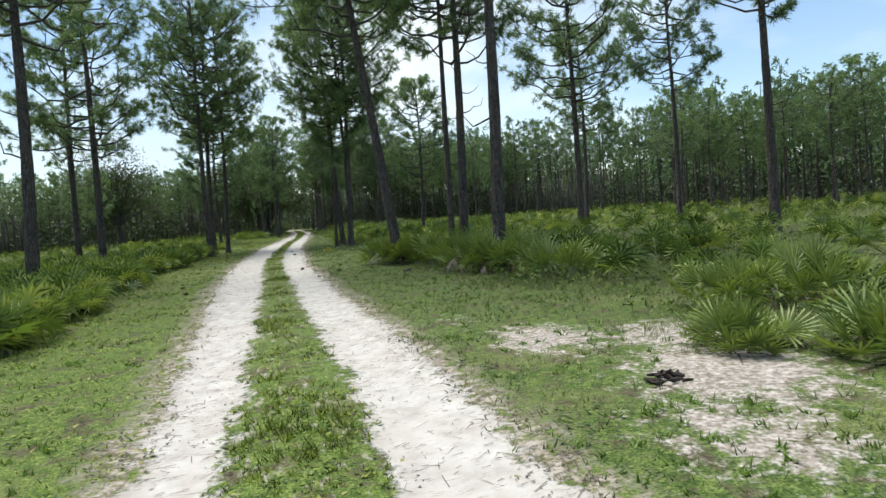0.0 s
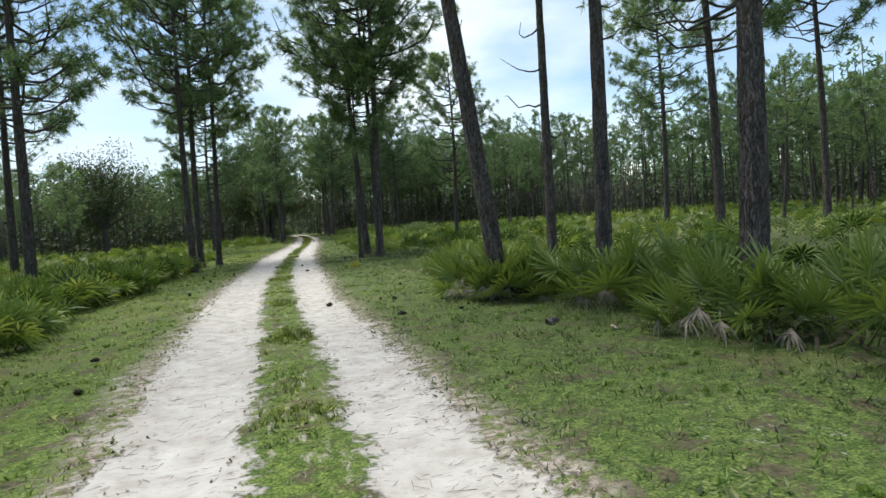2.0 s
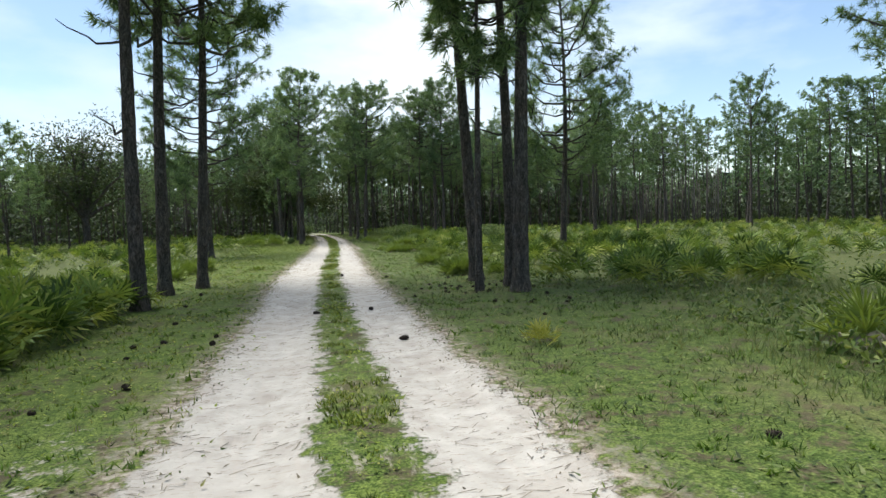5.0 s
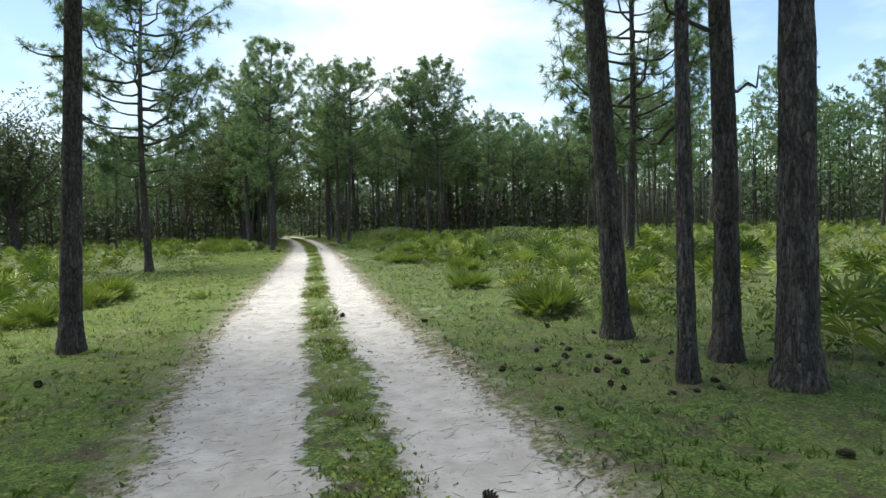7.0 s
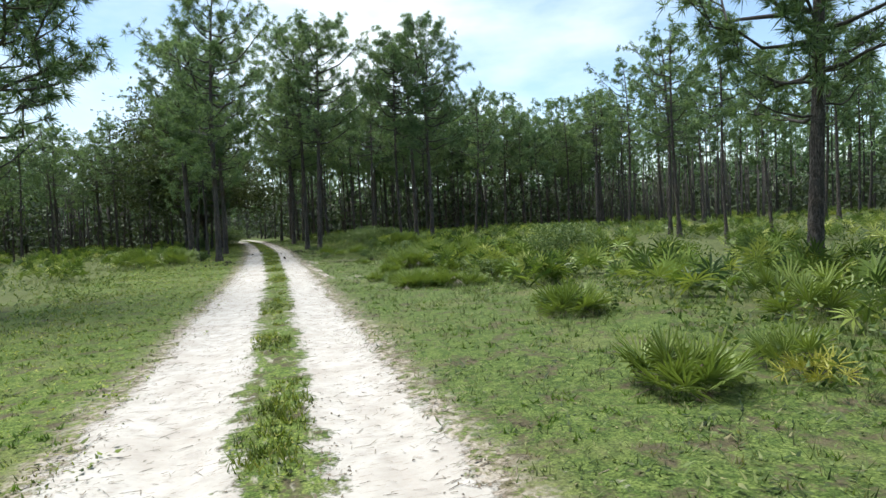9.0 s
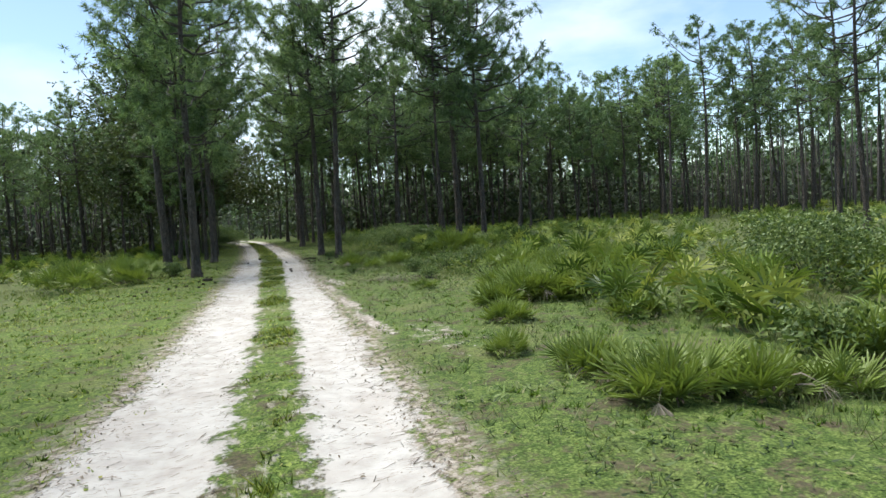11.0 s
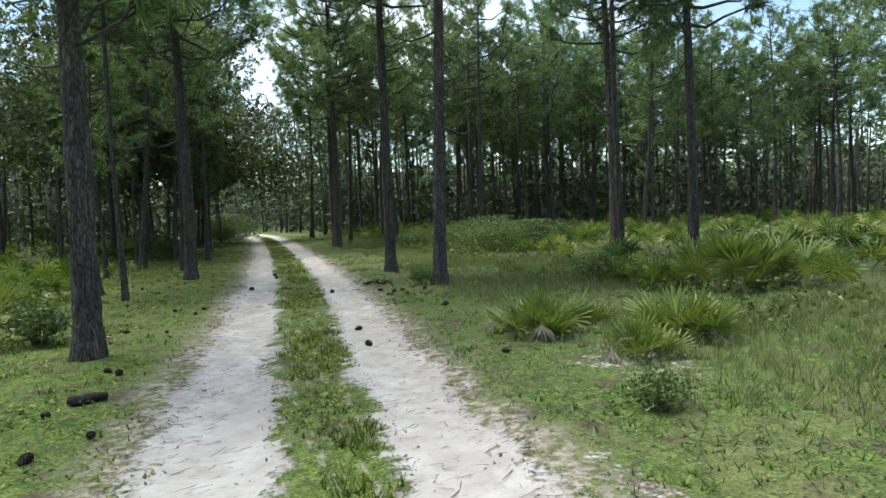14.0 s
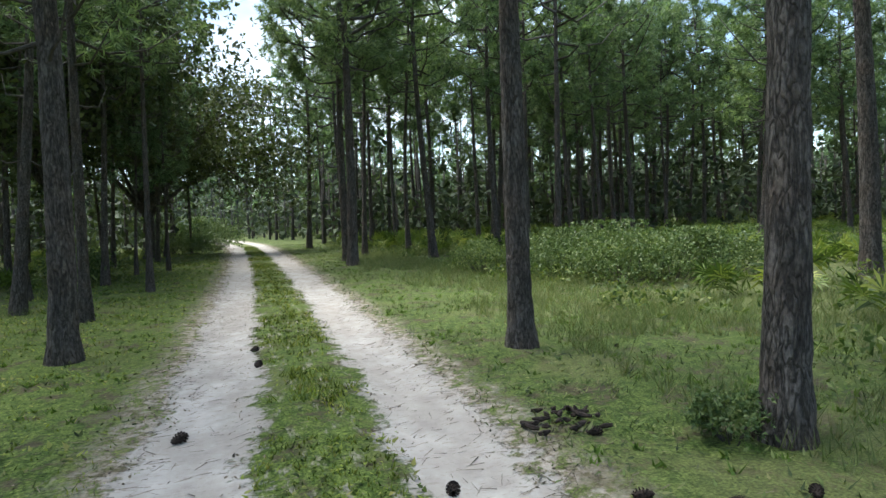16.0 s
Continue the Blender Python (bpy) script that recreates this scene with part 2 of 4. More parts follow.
sand = ramp(nt, n_mid, [(0.25, (0.31, 0.283, 0.256)), (0.5, (0.43, 0.408, 0.376)), (0.75, (0.52, 0.498, 0.466))])
litter = step(nt, noise_at(nt, object_space(nt, (1.2, 6.5, 1)), 8.0, 6.0, 0.72), 0.57, 0.64)
sand = mixed(nt, calc(nt, "MULTIPLY", litter, 0.75), sand, (0.22, 0.18, 0.14))
tread = step(nt, noise_at(nt, object_space(nt, (5, 0.35, 1)), 3.0, 3.0), 0.55, 0.72)
sand = mixed(nt, calc(nt, "MULTIPLY", tread, 0.4), sand, (0.46, 0.41, 0.37))
n_clod = noise_at(nt, pos, 9.0, 6.0, 0.7)
sand = mixed(nt, calc(nt, "MULTIPLY", step(nt, noise_at(nt, pos, 1.3, 4.0, 0.6), 0.47, 0.66), 0.5), sand, (0.36, 0.325, 0.29))
at_dirt = nt.nodes.new("ShaderNodeAttribute")
at_dirt.attribute_name = "dirt"
sand = mixed(nt, calc(nt, "MULTIPLY", at_dirt.outputs["Fac"], step(nt, noise_at(nt, object_space(nt, (1.0, 0.45, 1)), 1.5, 7.0, 0.7), 0.36, 0.62)), sand, mixed(nt, n_clod, (0.19, 0.165, 0.135), (0.36, 0.325, 0.285)))
grey_sand = ramp(nt, calc(nt, "ADD", calc(nt, "MULTIPLY", n_fine, 0.5), calc(nt, "MULTIPLY", n_clod, 0.5)), [(0.36, (0.10, 0.082, 0.062)), (0.47, (0.24, 0.205, 0.175)), (0.6, (0.47, 0.43, 0.395))])
soil = ramp(nt, n_fine, [(0.3, (0.03, 0.027, 0.016)), (0.55, (0.082, 0.07, 0.04)), (0.75, (0.15, 0.125, 0.078))])
n_leaf = noise_at(nt, pos, 48.0, 3.0, 0.6)
moss = ramp(nt, n_leaf, [(0.32, (0.035, 0.055, 0.012)), (0.5, (0.105, 0.148, 0.028)), (0.66, (0.21, 0.262, 0.068))])
moss = mixed(nt, step(nt, n_clod, 0.42, 0.58), moss, mixed(nt, 1.0, moss, (0.5, 0.6, 0.5), "MULTIPLY"))
moss = mixed(nt, step(nt, at_lane.outputs["Fac"], 0.0, 1.6), moss, mixed(nt, 1.0, moss, (0.84, 0.85, 0.95), "MULTIPLY"))
turf = mixed(nt, step(nt, noise_at(nt, pos, 2.3, 7.0, 0.75), 0.50, 0.62), moss, soil)
turf = mixed(nt, calc(nt, "MULTIPLY", step(nt, noise_at(nt, pos, 0.55, 3.0), 0.52, 0.66), 0.4), turf, mixed(nt, n_leaf, (0.05, 0.055, 0.022), (0.24, 0.23, 0.10)))
edge = step(nt, calc(nt, "ADD", off, calc(nt, "MULTIPLY", calc(nt, "SUBTRACT", n_clod, 0.5), 0.9)), 0.95, 0.5)
pink = ramp(nt, n_clod, [(0.36, (0.12, 0.09, 0.065)), (0.5, (0.27, 0.225, 0.18)), (0.62, (0.46, 0.41, 0.36))])
turf = mixed(nt, calc(nt, "MULTIPLY", calc(nt, "MULTIPLY", edge, step(nt, lane, 0.6, 0.95)), step(nt, n_clod, 0.40, 0.56)), turf, pink)
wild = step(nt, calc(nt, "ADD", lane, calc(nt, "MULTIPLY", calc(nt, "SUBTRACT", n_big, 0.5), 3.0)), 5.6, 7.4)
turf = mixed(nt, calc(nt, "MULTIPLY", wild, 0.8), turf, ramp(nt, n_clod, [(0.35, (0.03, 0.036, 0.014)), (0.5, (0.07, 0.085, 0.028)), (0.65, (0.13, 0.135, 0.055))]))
turf = mixed(nt, bare, turf, grey_sand)
worn = calc(nt, "MULTIPLY", step(nt, lane, 0.62, 0.42), step(nt, noise_at(nt, object_space(nt, (2.2, 0.7, 1)), 3.4, 6.0, 0.7), 0.54, 0.66))
turf = mixed(nt, worn, turf, mixed(nt, n_fine, (0.16, 0.15, 0.10), (0.40, 0.37, 0.31)))
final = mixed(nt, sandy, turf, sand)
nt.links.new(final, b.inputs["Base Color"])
relief = calc(nt, "ADD", calc(nt, "MULTIPLY", n_fine, 0.7), calc(nt, "ADD", n_clod, calc(nt, "MULTIPLY", n_mid, 0.5)))
bump(nt, b, calc(nt, "MULTIPLY", relief, calc(nt, "SUBTRACT", 1.0, calc(nt, "MULTIPLY", sandy, 0.65))), 0.65, 0.03)

lat = sorted([-v for v in growing(5, 0.25, 900, 1.25)] + list(np.arange(-5, 6, 0.13)) + growing(6, 0.25, 900, 1.25))
ahead = sorted([-v for v in growing(4, 0.4, 300, 1.4)] + list(np.arange(-4, 112, 0.37)) + growing(112, 0.5, 880, 1.25))
gy, gx = np.meshgrid(np.array(ahead), np.array(lat), indexing="ij")
gxx = gx + road(np.clip(gy, -10, 150))
gz = ground_z(gxx, gy)
nr, nc = gx.shape
gv = np.stack([gxx.ravel(), gy.ravel(), gz.ravel()], 1)
idx = np.arange(nr * nc).reshape(nr, nc)
gf = np.stack([idx[:-1, :-1], idx[:-1, 1:], idx[1:, 1:], idx[1:, :-1]], -1).reshape(-1, 4)
ground_me = link_mesh("ground", gv.tolist(), gf.tolist(), GROUND, True)
ground = tagged(new("ground", ground_me), "level sandy forest ground with mossy turf and two bare wheel ruts", "ground", kind="structure")
attr = ground_me.attributes.new("lane", "FLOAT", "POINT")
attr.data.foreach_set("value", (gxx - road(gy)).ravel().astype(np.float32))
ln_v = gxx - road(gy)
mid_v, half_v = (outer(ln_v, gy) + strip(gy)) / 2, (outer(ln_v, gy) - strip(gy)) / 2
attr = ground_me.attributes.new("dirt", "FLOAT", "POINT")
attr.data.foreach_set("value", (0.14 + 0.38 * np.clip((gy - 58) / 12, 0, 1)).ravel().astype(np.float32))
attr = ground_me.attributes.new("off", "FLOAT", "POINT")
attr.data.foreach_set("value", (np.abs(np.abs(ln_v) - mid_v) - half_v + 0.44).ravel().astype(np.float32))
# bare sand patches and worn places: x, y, radius across, radius along, strength
BARE = [(3.2, 6.4, 0.9, 1.2, 0.8), (2.6, 8.2, 0.7, 1.0, 0.45), (3.9, 4.2, 1.2, 1.3, 0.85), (3.0, 3.1, 0.9, 1.2, 0.7), (4.4, 5.7, 0.9, 1.1, 0.8), (7.6, 68.6, 0.9, 1.2, 0.55),
        (7.3, 65.0, 0.9, 1.2, 0.5), (5.9, 65.5, 0.25, 2.2, 0.7), (-1.8, 12.0, 0.8, 2.5, 0.3), (-1.6, 27.0, 0.7, 2.0, 0.45), (7.9, 70.3, 1.0, 0.6, 0.5),
        (3.4, 12.0, 0.8, 1.6, 0.35), (2.4, 24.0, 0.5, 3.0, 0.4), (3.6, 41.0, 0.5, 2.5, 0.45), (5.6, 57.0, 0.6, 2.0, 0.5), (-1.4, 16.0, 0.4, 3.0, 0.5),
        (5.1, 58.6, 0.15, 1.6, 0.95), (5.3, 61.2, 0.14, 1.6, 0.95), (5.5, 64.2, 0.14, 1.7, 0.9)]
bare_v = np.zeros_like(gxx)
for bx, by, ra, rl, st in BARE:
    bare_v = np.maximum(bare_v, st * np.exp(-(((gxx - bx) / ra) ** 2 + ((gy - by) / rl) ** 2)))
attr = ground_me.attributes.new("bare", "FLOAT", "POINT")
attr.data.foreach_set("value", bare_v.ravel().astype(np.float32))


# ---- builders ----
def part(name, mesh, parent, label=""):
    ob = new(name, mesh)
    ob.parent = parent
    if label:
        ob["label"] = label
    return ob


class Soup:
    """Vertices and faces gathered for one mesh."""

    def __init__(self):
        self.v, self.f, self.n = [], [], 0

    def add(self, verts, faces):
        self.v.append(np.asarray(verts, float))
        self.f.extend([tuple(int(i) + self.n for i in f) for f in faces])
        self.n += len(verts)

    def tube(self, pts, radii, sides, rough=0.0, rng=None):
        pts = np.asarray(pts, float)
        n = len(pts)
        tang = np.gradient(pts, axis=0)
        tang /= np.linalg.norm(tang, axis=1)[:, None] + 1e-9
        ref = np.array([0.0, 0.0, 1.0]) if abs(tang[0][2]) < 0.8 else np.array([1.0, 0.0, 0.0])
        a = np.cross(tang, ref)
        a /= np.linalg.norm(a, axis=1)[:, None] + 1e-9
        c = np.cross(tang, a)
        th = np.arange(sides) / sides * 2 * math.pi
        rad = np.asarray(radii, float)[:, None] * np.ones((1, sides))
        if rough and rng is not None:
            rad = rad * (1 + rough * rng.uniform(-1, 1, rad.shape))
        ring = pts[:, None, :] + rad[..., None] * (a[:, None, :] * np.cos(th)[None, :, None] + c[:, None, :] * np.sin(th)[None, :, None])
        f = []
        for i in range(n - 1):
            for j in range(sides):
                k = (j + 1) % sides
                f.append((i * sides + j, i * sides + k, (i + 1) * sides + k, (i + 1) * sides + j))
        f.append(tuple((n - 1) * sides + j for j in range(sides)))
        self.add(ring.reshape(-1, 3), f)

    def tufts(self, centres, ways, size, blades, width, rng, spread=0.9, puff=False):
        """Starbursts of needle bundles at the centres, leaning along the ways."""
        c = np.repeat(np.asarray(centres), blades, axis=0)
        w = np.repeat(np.asarray(ways), blades, axis=0)
        d = rng.normal(size=c.shape)
        d /= np.linalg.norm(d, axis=1)[:, None]
        d = d * spread + w * 0.75
        d /= np.linalg.norm(d, axis=1)[:, None]
        d[:, 2] -= 0.12
        side = np.cross(d, rng.normal(size=c.shape))
        side /= np.linalg.norm(side, axis=1)[:, None]
        ln = size * rng.uniform(0.7, 1.2, (len(c), 1))
        mid = c + d * ln * (0.0 if puff else 0.12)
        if puff:
            v = np.stack([mid, c + d * ln + side * width, c + d * ln * 0.92 - side * width], 1).reshape(-1, 3)
        else:
            v = np.stack([mid + side * width, c + d * ln - np.array([0, 0, 0.06]) * ln, mid - side * width], 1).reshape(-1, 3)
        n0 = self.n
        self.v.append(v)
        self.f.extend([(n0 + 3 * i, n0 + 3 * i + 1, n0 + 3 * i + 2) for i in range(len(c))])
        self.n += len(v)

    def mesh(self, name, mat, smooth=False):
        return link_mesh(name, np.concatenate(self.v).tolist(), self.f, mat, smooth)


def pine_meshes(seed, H, d, crown=0.45, spread=1.0, bend=0.3, lean=(0.0, 0.0), fine=True, low=(), full=1.0):
    """A longleaf pine: trunk, limbs and needle tufts, as three meshes with the base at the origin."""
    rng = np.random.RandomState(seed)
    trunk, limbs, leaf = Soup(), Soup(), Soup()
    seg = 46 if fine else 10
    hs = np.concatenate([np.linspace(0, 1.2, seg // 4), np.linspace(1.2, H, seg)[1:]])
    ph, ax = rng.uniform(0, 6.28), rng.uniform(0, 6.28)

    def axis(h):
        s = bend * np.sin(np.asarray(h) / H * 4.2 + ph) - bend * math.sin(ph)
        h = np.asarray(h, float)
        return np.stack([lean[0] * h + s * math.cos(ax), lean[1] * h + s * math.sin(ax), h], -1)

    rad = d / 2 * (1 - 0.80 * (hs / H) ** 1.15) * (1 + 0.5 * np.exp(-hs / 0.16) + 0.1 * np.exp(-hs / 0.7))
    pts = axis(hs)
    pts[0, 2] = -0.15
    trunk.tube(pts, rad, 18 if fine else 8, 0.055 if fine else 0.04, rng)
    centres, ways = [], []

    def limb(h, az, ln, rise, bare=0.34, dead=False):
        o = axis(h)
        k = 6 if fine else 4
        t = np.linspace(0, 1, k)
        dirx, diry = math.cos(az), math.sin(az)
        wob = rng.uniform(-0.12, 0.12, (k, 3)) * ln * t[:, None]
        r = ln * t
        p = np.stack([o[0] + dirx * r, o[1] + diry * r, o[2] + rise * r + 0.30 * ln * t ** 2 - 0.12 * ln * np.sin(t * 3.1)], 1) + wob
        r0 = max(0.018, 0.016 * ln + 0.012)
        limbs.tube(p, r0 * (1 - 0.75 * t), 5 if fine else 3)
        if dead:
            return
        n_sub = int(rng.randint(4, 8) * full)
        for _ in range(n_sub):
            u = bare + (1.0 - bare) * rng.uniform(0, 1) ** 0.7
            q = np.array([np.interp(u, t, p[:, k]) for k in range(3)])
            a2 = az + rng.uniform(-1.2, 1.2)
            l2 = max(0.3, ln * rng.uniform(0.12, 0.36))
            e = q + np.array([math.cos(a2), math.sin(a2), rng.uniform(0.1, 1.0)]) * l2
            m = (q + e) / 2 + np.array([0, 0, -0.06 * l2])
            if fine or rng.rand() < 0.5:
                limbs.tube([q, m, e] if fine else [q, e], [r0 * 0.4, r0 * 0.3, 0.012] if fine else [r0 * 0.4, 0.012], 3)
            w = e - m
            w /= np.linalg.norm(w)
            for s in (1.0, 0.6):
                centres.append(q + (e - q) * s + rng.normal(0, 0.05, 3))
                ways.append(w)
            for _ in range(2):
                if rng.rand() < 0.75:
                    centres.append(e + rng.normal(0, 0.2, 3))
                    ways.append(w)
        for s in (1.0, 0.86):
            centres.append(np.array([np.interp(s, t, p[:, k]) for k in range(3)]) + rng.normal(0, 0.05, 3))
            ways.append((p[-1] - p[-2]) / np.linalg.norm(p[-1] - p[-2]))

    n_limb = int((20 + H) * full)
    az = rng.uniform(0, 6.28)
    for i in range(n_limb):
        u = (i + rng.uniform(0, 0.8)) / n_limb
        h = H * (crown + (0.97 - crown) * u)
        az += 2.4 + rng.uniform(-0.5, 0.5)
        shape = 0.55 + 0.75 * math.sin(min(1.0, u * 1.6 + 0.25) * 2.2) if u < 0.6 else 1.2 * (1.05 - u) / 0.45 + 0.22
        limb(h, az, max(0.5, H * 0.155 * spread * shape * rng.uniform(0.6, 1.2)), rng.uniform(-0.05, 0.35) + 0.5 * u ** 2)
    for _ in range(rng.randint(3, 8)):
        limb(H * rng.uniform(0.2, crown + 0.1), rng.uniform(0, 6.28), rng.uniform(0.3, 1.4), rng.uniform(-0.3, 0.3), dead=True)
    for h, a, ln in low:
        limb(h, a, ln, 0.1, 0.2)
    top = axis(H)
    for _ in range(6):
        centres.append(top + rng.normal(0, 0.16, 3))
        ways.append(np.array([0, 0, 1.0]))
    leaf.tufts(centres, ways, 0.31 if fine else 0.32, 30 if fine else 18, 0.0145 if fine else 0.025, rng, 1.25)
    return trunk.mesh("trunk", BARK, True), limbs.mesh("branchwork", LIMB, True), leaf.mesh("crown", NEEDLE)


def plant(name, meshes, m, label, category, group):
    """A thing of an Empty at its base and its meshes as parts."""
    root = tagged(new(name), label, category, group)
    root.matrix_world = m
    for n, me in meshes:
        ob = part(n, me, root)
        if n in ("branchwork", "crown", "stemwork", "foliage"):
            ob["kind"] = "stuff"
    return root


def z_at(x, y):
    return float(ground_z(np.array(x), np.array(y)))


PINE_LABEL = "tall longleaf pine with dark plated bark and high open crown"
rnd = random.Random(5)


def own_pine(x, y, H, d, seed, crown=0.45, spread=1.0, bend=0.25, lean=(0.0, 0.0), low=(), label=PINE_LABEL, full=1.0):
    t, l, c = pine_meshes(seed, H, d, crown, spread, bend, (lean[0] + 0.02, lean[1] + 0.03), True, low, full)
    return plant("pine_tree", (("trunk", t), ("branchwork", l), ("crown", c)), pose(x, y, z_at(x, y)), label, "pine tree", "pines along the track")


# ---- pines near the track: x, y, height, trunk width, crown start, lean across ----
LEANING = "leaning longleaf pine with dark plated bark beside palmettos"
THIN = "slender young pine with a thin straight trunk"
PINES_A = [(6.2, 14.9, 16.5, 0.36, 0.5, 0.01), (6.7, 19.2, 15.5, 0.33, 0.42, 0.01), (4.34, 18.9, 15.0, 0.34, 0.48, -0.13), (7.55, 23.0, 15.0, 0.27, 0.55, 0.005),
           (-6.7, 30.1, 15.0, 0.34, 0.34, 0.0), (-9.2, 36.3, 14.5, 0.32, 0.4, 0.0), (-6.2, 19.6, 16.0, 0.36, 0.45, 0.0), (14.4, 24.5, 14.5, 0.32, 0.42, 0.0),
           (17.7, 16.8, 15.0, 0.36, 0.5, 0.0), (21.9, 27.0, 14.5, 0.3, 0.5, 0.0)]
PINES_B = [(-2.56, 35.67, 15.5, 0.29, 0.42, -0.02), (-2.51, 38.3, 15.0, 0.30, 0.42, 0.0), (-1.8, 39.6, 14.5, 0.27, 0.42, 0.0), (5.15, 34.55, 15.5, 0.34, 0.46, 0.0),
           (5.35, 35.6, 14.5, 0.27, 0.5, -0.01), (5.06, 37.17, 15.0, 0.32, 0.44, -0.06), (13.35, 48.3, 12.5, 0.31, 0.27, 0.0), (22.8, 38.0, 14.0, 0.34, 0.45, 0.0),
           (-3.07, 56.35, 12.5, 0.29, 0.3, 0.0)]
PINES_C = [(2.31, 71.6, 13.6, 0.29, 0.4, 0.03), (2.96, 80.9, 13.6, 0.30, 0.4, 0.0), (7.9, 78.86, 13.6, 0.28, 0.48, -0.01), (8.1, 75.65, 13.6, 0.285, 0.46, 0.03),
           (15.9, 80.2, 13.6, 0.34, 0.48, 0.0), (15.7, 76.5, 14.5, 0.28, 0.4, -0.01), (13.7, 76.9, 13.0, 0.19, 0.55, -0.01), (8.9, 92.1, 13.6, 0.34, 0.45, 0.0), (9.2, 94.4, 13.6, 0.3, 0.45, 0.0)]
for k, (x, y, H, d, cr, ln) in enumerate(PINES_A + PINES_B + PINES_C):
    low = [(4.6, 0.3, 1.7), (4.2, -1.9, 1.5), (5.2, 2.9, 1.6), (3.6, -0.8, 1.3), (5.0, 4.2, 1.4)] if abs(y - 71.6) < 0.1 else []
    own_pine(x, y, H, d, 100 + k, cr, 1.15 if H == 12.5 else 1.0, 0.14, (ln, 0.0), low, LEANING if ln < -0.03 else PINE_LABEL, 1.5 if H == 12.5 else 1.2)
own_pine(1.0, 79.0, 13.5, 0.36, 141, 0.45, 1.0, 0.12, (-0.01, 0))
own_pine(1.9, 77.3, 10.5, 0.12, 142, 0.5, 0.8, 0.1, (0.0, 0), (), THIN)
own_pine(4.4, 35.1, 9.5, 0.17, 140, 0.5, 0.8, 0.12, (-0.01, 0), (), THIN)

# ---- pines of the wood, from shared templates ----
TEMPLATES = []
for k, (H, d, cr, sp) in enumerate([(14.5, 0.27, 0.46, 0.85), (13.5, 0.24, 0.52, 0.75), (15.0, 0.30, 0.44, 0.95), (12.5, 0.21, 0.54, 0.7), (14.0, 0.25, 0.48, 1.0), (14.6, 0.26, 0.56, 0.8), (11.5, 0.2, 0.42, 0.75), (13.8, 0.26, 0.5, 1.1)]):
    TEMPLATES.append(pine_meshes(40 + k, H, d, cr, sp, 0.22, (0, 0), False, (), 0.84))
taken = [(p[0], p[1]) for p in PINES_A + PINES_B + PINES_C] + [(4.4, 35.1)]


def wood_pine(x, y, s=None, k=None):
    k = rnd.randrange(len(TEMPLATES)) if k is None else k
    if s is None:
        lo, hi = (0.56, 0.74) if x < float(road(y)) else (0.52, 0.7) if y < 46 else (0.66, 0.86) if y < 66 else (0.8, 1.0)
        s = rnd.uniform(lo, hi)
    m = pose(x, y, z_at(x, y), -1.8 + rnd.uniform(-1.5, 1.5), 1.0 + rnd.uniform(-1.5, 1.5)) @ pose(0, 0, 0, 0, 0, rnd.uniform(0, 360)) @ Matrix.Diagonal((s, s, s, 1))
    plant("pine_tree", zip(("trunk", "branchwork", "crown"), TEMPLATES[k]), m, "slim longleaf pine standing in the open wood", "pine tree", "pines of the wood")
    taken.append((x, y))


WOOD_A = [(29.0, 35.7), (36, 42), (24.7, 64.6), (19.9, 56.5), (24.1, 58.0), (23.8, 63.0), (1.2, 86.0), (0.8, 88.4), (3.2, 95.2), (10.4, 96.6), (13.2, 101.5),
          (12.2, 93.4), (9.5, 105.5), (-12.5, 57.0), (-11.0, 44.0), (-16.0, 40.0), (-14.0, 26.0), (-19.0, 33.0), (2.6, 84.3), (3.2, 88.6), (1.9, 91.0), (2.3, 94.3), (0.6, 83.2),
          (-22, 48), (-17, 74), (-2.0, 90.0), (-4.5, 92.0), (-1.2, 96.5), (-6.0, 96.0), (1.0, 99.0), (-3.4, 100.5), (2.4, 101.0), (-8.5, 90.5), (-0.4, 106.0), (2.6, 108.5), (-5.5, 105.0), (3.4, 112.5), (0.8, 113.0), (3.6, 106.0)]
for x, y in WOOD_A:
    wood_pine(x, y)


def clear_of(x, y, r):
    return all((x - a) ** 2 + (y - c) ** 2 > r * r for a, c in taken)


def dense(x, y):
    """Whether the closed wood stands at a place."""
    c = float(road(y))
    if y < 72:
        return x > 38 + 5 * math.sin(y * 0.13) or x < -26 + 4 * math.sin(y * 0.17)
    if x > c:
        return x > c + 2.6 and y > 91 - 0.55 * max(0.0, x - 22) + 2.5 * math.sin(x * 0.7)
    return x < c - 3.4 and y > 91 - 0.25 * min(30.0, c - x)


count = 0
for _ in range(9000):
    if count >= 235:
        break
    y = rnd.uniform(8, 116)
    x = rnd.uniform(-34, 52)
    if abs(x - float(road(y))) > 2.8 and dense(x, y) and clear_of(x, y, 1.7):
        wood_pine(x, y)
        count += 1

# the closed stand past the clearing
count = 0
for _ in range(4000):
    if count >= 34:
        break
    y = rnd.uniform(88, 116)
    x = float(road(y)) + rnd.uniform(2.8, 40)
    if dense(x, y) and clear_of(x, y, 1.35):
        wood_pine(x, y)
        count += 1

